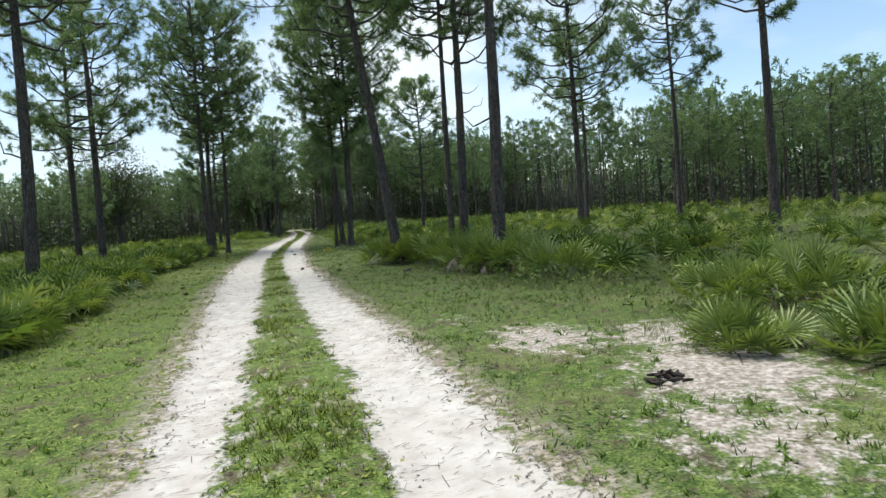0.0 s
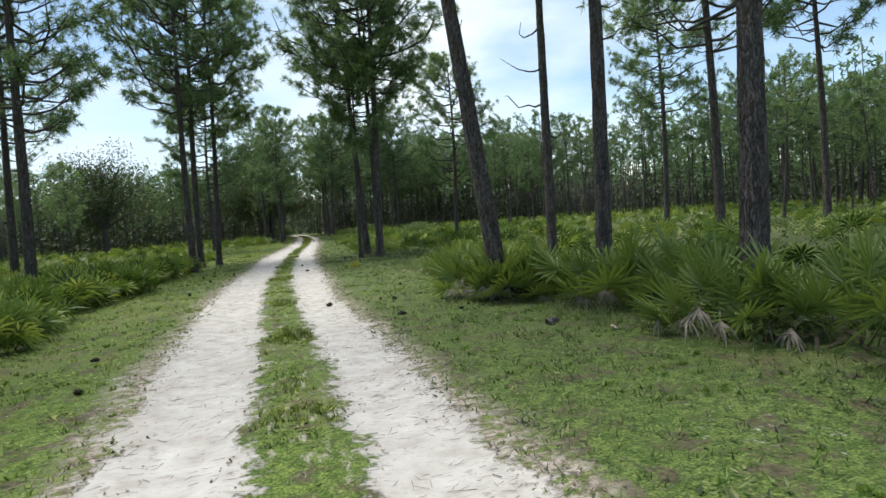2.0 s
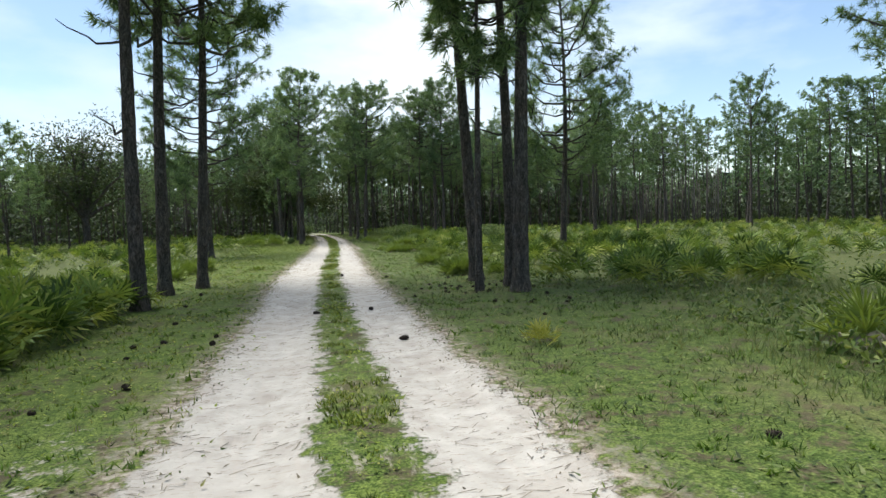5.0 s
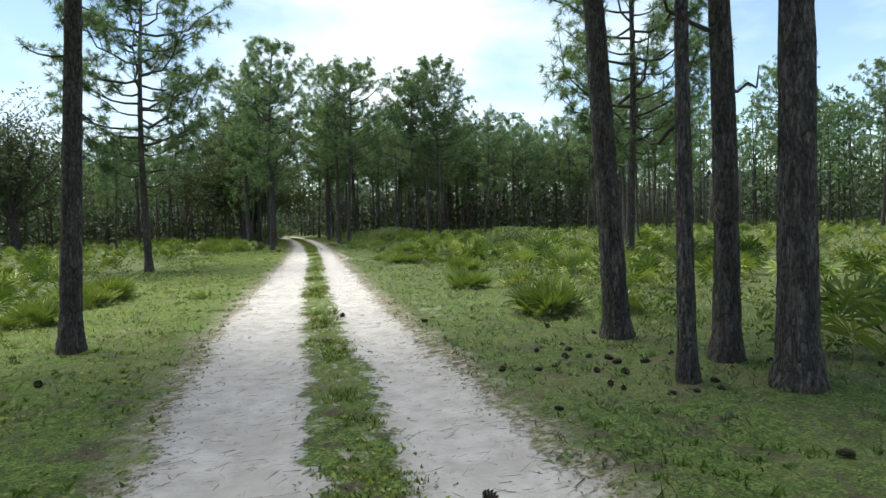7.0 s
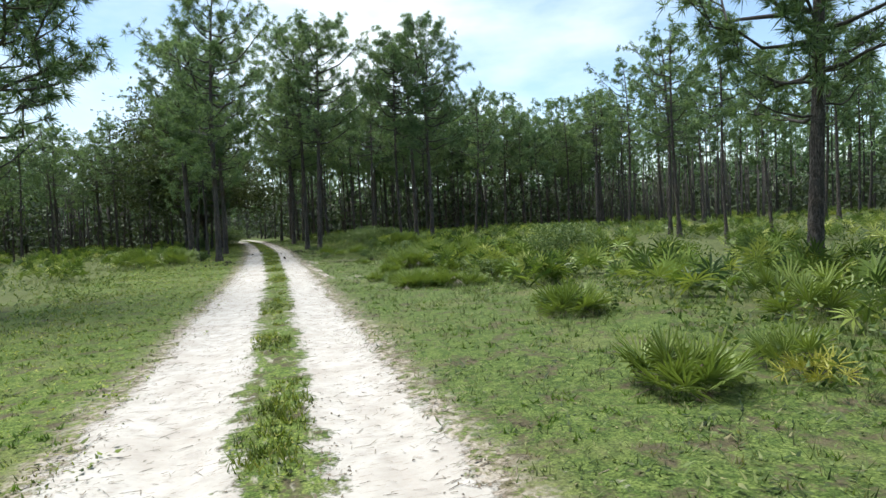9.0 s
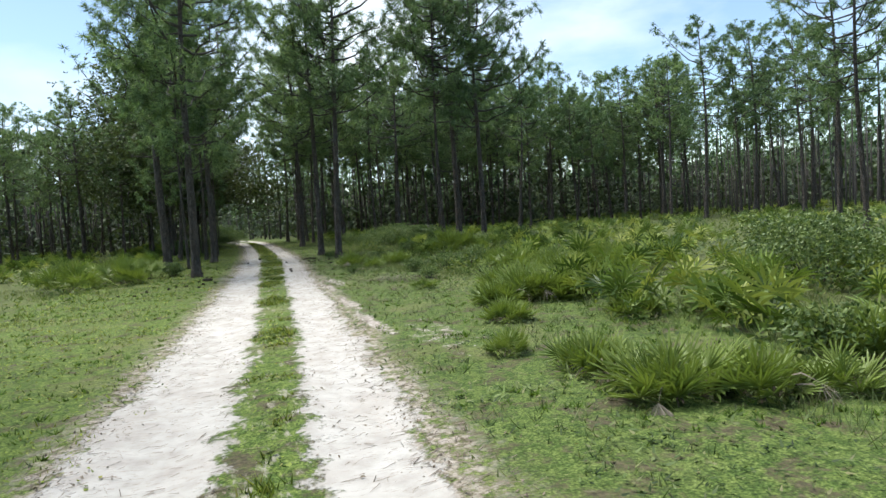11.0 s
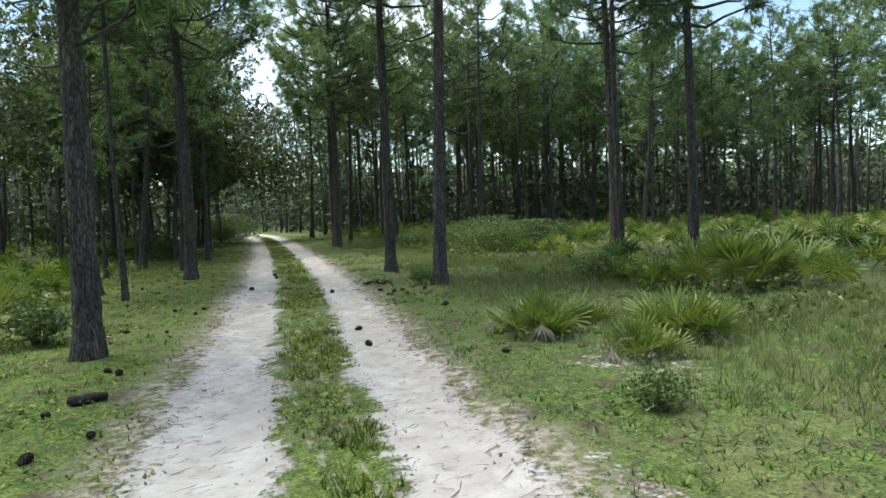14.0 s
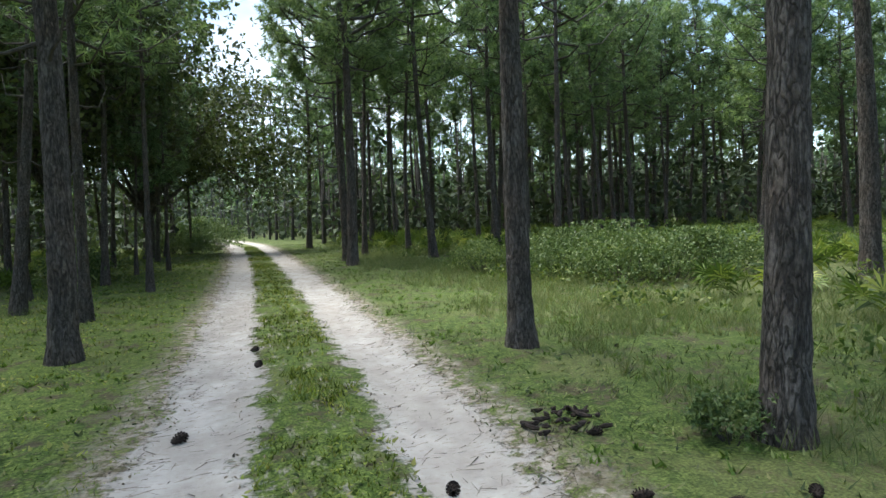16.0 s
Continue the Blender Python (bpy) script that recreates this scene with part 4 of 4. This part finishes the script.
low_soup.tufts(cen, np.tile([0, 0, 0.6], (len(cen), 1)), 0.11, 4, 0.022, rng, puff=True)
tagged(new("low_growth", low_soup.mesh("low_growth", LOW)), "low yellow-green leafy growth among the palmettos", "undergrowth", kind="stuff")


# ---- leafy shrubs ----
def shrub_mesh(seed, r, h, n):
    rng = np.random.RandomState(seed)
    stems, leaf = Soup(), Soup()
    tips = []
    for _ in range(14):
        a, q = rng.uniform(0, 6.28), math.sqrt(rng.uniform(0.02, 1))
        e = np.array([math.cos(a) * r * q, math.sin(a) * r * q, h * (1 - 0.5 * q * q) * rng.uniform(0.75, 1.1)])
        stems.tube([np.array([e[0] * 0.3, e[1] * 0.3, -0.03]), e * np.array([0.75, 0.75, 0.5]), e], [0.012, 0.009, 0.004], 4)
        tips.append(e)
    tips = np.array(tips)
    cen = tips[rng.randint(0, len(tips), n)] * np.array([1, 1, 1]) + rng.normal(0, 1, (n, 3)) * np.array([r * 0.28, r * 0.28, h * 0.2])
    cen[:, 2] = np.clip(cen[:, 2], 0.05, h * 1.15)
    leaf.tufts(cen, rng.normal(0, 0.4, cen.shape) + np.array([0, 0, 0.5]), 0.08, 5, 0.022, rng, puff=True)
    return stems.mesh("stemwork", LIMB), leaf.mesh("foliage", SHRUB)


SHRUBS = [shrub_mesh(1, 1.2, 1.1, 1200), shrub_mesh(2, 0.8, 0.9, 800), shrub_mesh(3, 0.45, 0.55, 330)]


def shrub(x, y, k, s=1.0, label="dense leafy green shrub with small pale leaves"):
    m = pose(x, y, z_at(x, y), 0, 0, rnd.uniform(0, 360)) @ Matrix.Diagonal((s, s, s, 1))
    plant("shrub", zip(("stemwork", "foliage"), SHRUBS[k]), m, label, "shrub", "shrubs in the clearing")


for x, y, k, s in [(12.1, 85.0, 0, 0.7), (12.6, 83.2, 0, 0.8), (13.7, 82.8, 0, 0.85), (14.8, 82.6, 0, 0.8), (13.6, 84.6, 0, 0.98), (11.2, 87.0, 1, 0.8), (13.0, 86.3, 0, 0.85), (10.9, 74.0, 1, 0.55),
                   (6.9, 67.4, 2, 0.45), (8.5, 66.2, 2, 0.6), (9.2, 65.6, 2, 0.8), (10.2, 65.8, 1, 0.6), (8.0, 63.8, 2, 0.5), (12.4, 56.4, 0, 0.9), (13.4, 57.4, 0, 0.95), (8.4, 53.3, 2, 0.8)]:
    shrub(x, y, k, s)
for x, y, k, s in [(1.5, 72.9, 2, 0.8), (7.75, 75.75, 2, 0.5), (1.2, 92.0, 1, 1.0), (4.1, 105.3, 0, 0.7), (3.1, 107.2, 0, 0.9), (4.4, 111.5, 0, 1.3), (4.0, 116.0, 0, 1.5), (2.6, 120.5, 0, 1.6), (0.8, 125.0, 0, 1.7)]:
    shrub(x, y, k, s)


# ---- pine cones and litter ----
def cone_mesh(seed):
    """A dropped cone: rows of open scales round a core."""
    rng = np.random.RandomState(seed)
    s = Soup()
    t = np.linspace(0, 1, 7)
    s.tube(np.stack([t * 0.17, 0 * t, 0.045 + 0 * t], 1), 0.006 + 0.034 * np.sin(0.35 + t * 2.7), 8)
    for i in range(60):
        u = (i + 0.5) / 60
        a = i * 2.4
        r = 0.012 + 0.036 * math.sin(0.35 + u * 2.7)
        o = np.array([u * 0.165, r * 0.6 * math.cos(a), 0.045 + r * 0.6 * math.sin(a)])
        d = np.array([-0.4, math.cos(a), math.sin(a)])
        d /= np.linalg.norm(d)
        w = np.array([0, -math.sin(a), math.cos(a)]) * 0.010
        tip = o + d * r * 0.75
        s.add([o - w * 0.5, tip - w, tip + w, o + w * 0.5, (tip + o) / 2 + np.array([-0.006, 0, 0])], [(0, 1, 4), (1, 2, 4), (2, 3, 4), (3, 0, 4)])
    return s.mesh("pine_cone", CONE)


CONES = [cone_mesh(1), cone_mesh(2)]


def pine_cone(x, y, s=1.0):
    ob = tagged(new("pine_cone", rnd.choice(CONES)), "dark open pine cone lying on the ground", "pine cone", "pine cones on the ground")
    ob.matrix_world = pose(x, y, z_at(x, y) - 0.004, rnd.uniform(0, 360) * 0, 0, rnd.uniform(0, 360)) @ Matrix.Diagonal((s, s, s, 1))


CONE_A = [(1.41, 20.65), (2.29, 18.48), (-2.03, 17.7), (1.77, 30.7), (-0.84, 31.2), (-1.48, 29.2), (0.67, 33.55), (3.29, 26.0), (1.74, 33.6), (1.99, 40.7), (3.1, 39.6), (5.55, 71.8), (5.84, 75.9),
          (5.4, 70.8), (5.06, 79.6), (2.56, 68.4), (5.1, 80.4), (4.39, 77.6), (6.68, 75.4)]
for x, y in CONE_A:
    pine_cone(x, y, rnd.uniform(0.65, 0.8))
for cx, cy, n, sx, sy in [(4.2, 36.3, 18, 0.7, 0.7), (4.6, 33.6, 12, 1.1, 1.2), (4.4, 34.6, 6, 1.0, 1.0), (4.9, 37.6, 4, 0.8, 1.6), (2.2, 68.0, 12, 1.0, 1.8), (7.1, 76.2, 12, 0.6, 2.2), (3.2, 71.5, 6, 0.6, 2), (2.6, 77.5, 8, 0.8, 2.5), (-1.8, 33.0, 9, 0.7, 3.0), (3.3, 19.5, 8, 0.7, 1.5), (-2.2, 22.0, 7, 0.6, 5.0), (6.9, 72.8, 6, 0.5, 2.0)]:
    for _ in range(n):
        x, y = cx + rnd.gauss(0, sx), cy + rnd.gauss(0, sy)
        if abs(x - float(road(y))) > 1.4:
            pine_cone(x, y, rnd.uniform(0.4, 0.68))


# ---- fallen sticks and charred debris ----
def stick(x, y, ln, r, turn, mat, label):
    rng = np.random.RandomState(int(x * 10) % 97)
    s = Soup()
    t = np.linspace(-0.5, 0.5, 7)
    s.tube(np.stack([t * ln, 0.03 * np.sin(t * 7), r * 0.8 + 0 * t], 1), r * (1 - 0.3 * t) * rng.uniform(0.9, 1.1, 7), 7, 0.08, rng)
    ob = tagged(new("fallen_stick", s.mesh("fallen_stick", mat, True)), label, "stick")
    ob.matrix_world = pose(x, y, z_at(x, y) - 0.004, 0, 0, turn)


DRY, _nt, _b = material("dry_wood", 0.85)
_nt.links.new(ramp(_nt, noise_at(_nt, object_space(_nt, (1, 6, 6)), 12.0, 4.0), [(0.3, (0.24, 0.19, 0.14)), (0.7, (0.46, 0.39, 0.31))]), _b.inputs["Base Color"])
stick(2.12, 72.84, 0.45, 0.02, -4, DRY, "pale barkless fallen stick on the turf")
stick(2.66, 69.68, 0.26, 0.05, 8, CONE, "short dark rotten log on the turf")
stick(3.9, 16.1, 0.26, 0.05, 30, OAK_BARK, "short dark rotten log on the turf")
stick(4.35, 15.3, 0.3, 0.02, 60, DRY, "pale barkless fallen stick on the turf")


def debris(x, y, n, spread):
    """A small heap of charred twigs on the sand."""
    rng = np.random.RandomState(8)
    s = Soup()
    for _ in range(n):
        a, r = rng.uniform(0, 6.28), spread * math.sqrt(rng.uniform(0, 1))
        c = np.array([r * math.cos(a), r * math.sin(a), 0.012 + 0.06 * (1 - r / spread) * rng.uniform(0, 1)])
        d = np.array([*rng.normal(0, 1, 2), rng.uniform(0, 0.5)])
        d *= rng.uniform(0.03, 0.08) / np.linalg.norm(d)
        s.tube([c - d * np.array([1, 1, 0]), c + d * 0.1, c + d], [0.012, 0.02, 0.008], 6, 0.2, rng)
    ob = tagged(new("charred_debris", s.mesh("charred_debris", CONE)), "small heap of blackened twigs and cone scraps", "debris", kind="stuff")
    ob.matrix_world = pose(x, y, z_at(x, y))


debris(3.28, 4.31, 22, 0.17)
debris(6.95, 76.5, 26, 0.3)


# ---- grass ----
def blades(name, xs, ys, height, width, per, mat, label, lean_by=0.6, seed=3):
    """Small tufts of narrow blades, per blades at each place, as one mesh."""
    rng = np.random.RandomState(seed)
    n = len(xs) * per
    x = np.repeat(xs, per) + rng.normal(0, 0.025, n)
    y = np.repeat(ys, per) + rng.normal(0, 0.025, n)
    h = np.repeat(height, per) * rng.uniform(0.5, 1.15, n)
    z = ground_z(x, y) - 0.005
    a = rng.uniform(0, 6.28, n)
    le = h * rng.uniform(0.1, 1.0, n) * lean_by
    w = np.repeat(width, per) * rng.uniform(0.6, 1.2, n)
    b0 = rng.uniform(0, 6.28, n)
    v = np.empty((n, 3, 3))
    v[:, 0] = np.stack([x - w * np.cos(b0) * 0.5, y - w * np.sin(b0) * 0.5, z], 1)
    v[:, 1] = np.stack([x + w * np.cos(b0) * 0.5, y + w * np.sin(b0) * 0.5, z], 1)
    v[:, 2] = np.stack([x + le * np.cos(a), y + le * np.sin(a), z + h * (1 - 0.25 * lean_by)], 1)
    f = np.arange(n * 3).reshape(-1, 3)
    return tagged(new(name, link_mesh(name, v.reshape(-1, 3).tolist(), f.tolist(), mat)), label, "grass", kind="stuff")


def spots(n, lo, hi, y0, y1, seed, power=1.0):
    rng = np.random.RandomState(seed)
    y = y0 + (y1 - y0) * rng.uniform(0, 1, n)
    u = lo + (hi - lo) * rng.uniform(0, 1, n) ** power
    return road(y) + u, y, u, rng


# low turf on the verges
x1, y1, u1, _ = spots(34000, 1.35, 8.5, 1.5, 112, 1)
x2, y2, u2, _ = spots(24000, -7.0, -1.4, 2.5, 112, 2)
tx, ty = np.concatenate([x1, x2]), np.concatenate([y1, y2])
keep = (wave(tx, ty, 2.4, 5) + 0.6 * wave(tx, ty, 0.7, 6)) > -0.35
for bx, by, ra, rl, st in BARE:
    keep &= st * np.exp(-(((tx - bx) / ra) ** 2 + ((ty - by) / rl) ** 2)) < 0.3 + 0.4 * np.random.RandomState(4).uniform(0, 1, len(tx))
tx, ty = tx[keep], ty[keep]
hgt = 0.035 + 0.05 * np.clip(0.5 + 0.5 * wave(tx, ty, 3.0, 7), 0, 1) + 0.02 * np.clip(np.abs(tx - road(ty)) - 2, 0, 4)
right = tx > road(ty)
blades("verge_turf", tx[~right], ty[~right], hgt[~right], np.full((~right).sum(), 0.016), 2, GRASS, "low mossy turf and weeds on the verge", 0.9)
blades("verge_turf", tx[right], ty[right], hgt[right] + 0.03, np.full(right.sum(), 0.013), 3, GRASS_COOL, "low grey-green grass on the verge", 1.0)


def carpet(name, x, y, size, top, mat, label, seed, slim=0.42):
    """Small single leaves lying and leaning over one another close to the ground."""
    rng = np.random.RandomState(seed)
    n = len(x)
    a = rng.uniform(0, 6.28, n)
    sz = size * rng.uniform(0.55, 1.25, n)
    z = ground_z(x, y) + top * rng.uniform(0, 1, n) ** 1.6 + 0.004
    c = np.stack([x, y, z], 1)
    d = np.stack([np.cos(a), np.sin(a), rng.uniform(-0.1, 0.75, n)], 1) * sz[:, None]
    w = np.stack([-np.sin(a), np.cos(a), rng.uniform(-0.5, 0.5, n)], 1) * sz[:, None] * slim
    v = np.stack([c - d * 0.3, c + w, c + d, c - w], 1)
    f = np.arange(4 * n).reshape(-1, 4)
    return tagged(new(name, link_mesh(name, v.reshape(-1, 3).tolist(), f.tolist(), mat)), label, "ground cover", kind="stuff")


x1, y1, u1, _ = spots(86000, 1.15, 6.2, 1.5, 106, 71, 1.2)
x2, y2, u2, _ = spots(80000, -5.4, -1.05, 2.5, 106, 72, 1.0)
tx, ty = np.concatenate([x1, x2]), np.concatenate([y1, y2])
rk = np.random.RandomState(73).uniform(0, 1, len(tx))
keep = wave(tx, ty, 1.1, 74) + 0.7 * wave(tx, ty, 0.4, 75) + 1.9 * (np.abs(tx - road(ty)) - outer(tx - road(ty), ty) - 0.32) > -0.55 + 1.2 * rk
for bx, by, ra, rl, st in BARE:
    keep &= st * np.exp(-(((tx - bx) / ra) ** 2 + ((ty - by) / rl) ** 2)) < 0.18 + 0.5 * rk ** 2
tx, ty = tx[keep], ty[keep]
right = tx > road(ty)
size = 0.032 + 0.014 * np.clip(wave(tx, ty, 1.7, 76), -1, 1)
carpet("leafy_turf", tx[~right], ty[~right], size[~right], 0.05, GRASS, "carpet of small yellow-green weeds over the verge", 77, 0.36)
carpet("leafy_turf", tx[right], ty[right], size[right] * 1.35, 0.07, GRASS_COOL, "carpet of short grey-green grass over the verge", 79, 0.2)
# the strip between the ruts
x3, y3, u3, r3 = spots(10000, -0.36, 0.36, 2.0, 112, 3)
x3 = road(y3) + u3 * strip(y3) / 0.36
keep = (wave(x3, y3, 3.0, 15) + 0.8 * wave(x3, y3, 0.8, 16) + 1.2 - np.abs(u3) * 3.4 - 0.75 * ((y3 > 8) & (y3 < 66))) > r3.uniform(-0.2, 0.9, len(x3))
blades("strip_grass", x3[keep], y3[keep], 0.05 + 0.07 * np.clip(wave(x3, y3, 2.0, 17)[keep] + 0.4, 0, 1), np.full(keep.sum(), 0.016), 7, GRASS, "patchy green grass strip between the wheel ruts", 0.8, 5)
rk = r3.uniform(0, 1, 26000)
x7, y7, u7, _ = spots(26000, -0.42, 0.42, 2.0, 106, 78)
x7 = road(y7) + u7 * strip(y7) / 0.36
keep = wave(x7, y7, 3.0, 15) + 0.8 * wave(x7, y7, 0.6, 79) + 1.25 - np.abs(u7) * 3.6 - 0.45 * ((y7 > 8) & (y7 < 66)) > rk * 1.2
carpet("leafy_strip", x7[keep], y7[keep], np.full(keep.sum(), 0.034), 0.06, GRASS, "small leafy weeds between the wheel ruts", 80)
# wiry taller grass before the thickets
x4, y4, u4, _ = spots(17000, 3.8, 11.0, 3, 108, 6)
x6, y6, u6, _ = spots(9500, 2.8, 9.5, 66, 98, 61)
x4, y4 = np.concatenate([x4, x6]), np.concatenate([y4, y6])
keep = wave(x4, y4, 6.0, 11) + 0.7 * (y4 > 66) > 0.15
x5, y5, u5, _ = spots(5000, -9.0, -4.2, 5, 108, 8)
keep5 = wave(x5, y5, 6.0, 12) > 0.2
wx, wy = np.concatenate([x4[keep], x5[keep5]]), np.concatenate([y4[keep], y5[keep5]])
blades("wiregrass", wx, wy, np.full(len(wx), 0.27), np.full(len(wx), 0.009), 7, WISP, "wispy knee-high wiregrass in soft green and straw", 0.8, 9)


# ---- straw and twigs lying on the sand ----
rng = np.random.RandomState(31)
n = 30000
y = rng.uniform(2.5, 112, n)
side = rng.choice([-1, 1], n)
u = side * np.where(rng.uniform(0, 1, n) < 0.4, 0.83 + rng.normal(0, 0.4, n), outer(side, y) + 0.12 + rng.normal(0, 0.22, n))
x = road(y) + u
a = rng.normal(0, 0.55, n) + (rng.uniform(0, 1, n) < 0.3) * rng.uniform(0, 3.1, n)
ln = rng.uniform(0.015, 0.10, n) * rng.uniform(0.5, 1, n) ** 1.5
wd = rng.uniform(0.0012, 0.0042, n) * rng.uniform(0.4, 1, n)
z = ground_z(x, y) + 0.006
dx, dy = np.cos(a) * ln, np.sin(a) * ln
px, py = -np.sin(a) * wd, np.cos(a) * wd
v = np.stack([np.stack([x - dx - px, y - dy - py, z], 1), np.stack([x + dx - px, y + dy - py, z + 0.004], 1), np.stack([x + dx * 0.9 + px, y + dy * 0.9 + py, z + 0.006], 1), np.stack([x - dx + px, y - dy + py, z], 1)], 1)
f = np.arange(4 * n).reshape(-1, 4)
tagged(new("pine_straw", link_mesh("pine_straw", v.reshape(-1, 3).tolist(), f.tolist(), STRAW)), "brown pine straw and twigs strewn over the sandy ruts", "pine straw", kind="stuff")
# crumbs of bark, needles and leaf along the margins of the ruts
rng = np.random.RandomState(33)
n = 42000
y = rng.uniform(2.0, 106, n)
side = rng.choice([-1, 1], n)
u = side * np.where(rng.uniform(0, 1, n) < 0.8, outer(side, y) + 0.06 + rng.normal(0, 0.17, n), strip(y) + 0.06 + rng.normal(0, 0.1, n))
x = road(y) + u
keep = wave(x, y, 1.4, 34) + 0.7 * wave(x, y, 0.5, 35) > rng.uniform(-0.6, 1.0, n)
CRUMB = leaf_material("litter_crumbs", (0.06, 0.048, 0.038), (0.24, 0.19, 0.15), 0.05, 0.9)
carpet("leaf_litter", x[keep], y[keep], np.full(keep.sum(), 0.022), 0.008, CRUMB, "brown crumbs of leaf and bark along the ruts", 36)
BARK_CRUMB = leaf_material("bark_flakes", (0.02, 0.016, 0.013), (0.12, 0.095, 0.075), 0.05, 0.9)
rng = np.random.RandomState(37)
x = np.concatenate([7.2 + rng.normal(0, 0.5, 1500), 8.0 + rng.normal(0, 0.5, 900)])
y = np.concatenate([64.6 + rng.normal(0, 0.7, 1500), 63.9 + rng.normal(0, 0.5, 900)])
carpet("bark_litter", x, y, np.full(2400, 0.03), 0.02, BARK_CRUMB, "patch of brown bark flakes and dead leaves in the verge", 38, 0.3)
# broad-leaved weeds in the turf
x1, y1, u1, _ = spots(7000, 1.5, 8.0, 2, 110, 41)
x2, y2, u2, _ = spots(5000, -6.5, -1.6, 3, 110, 42)
wx, wy = np.concatenate([x1, x2]), np.concatenate([y1, y2])
keep = wave(wx, wy, 1.9, 43) > 0.0
blades("weeds", wx[keep], wy[keep], np.full(keep.sum(), 0.085), np.full(keep.sum(), 0.026), 9, WEED, "low broad-leaved green weeds in the turf", 1.1, 44)
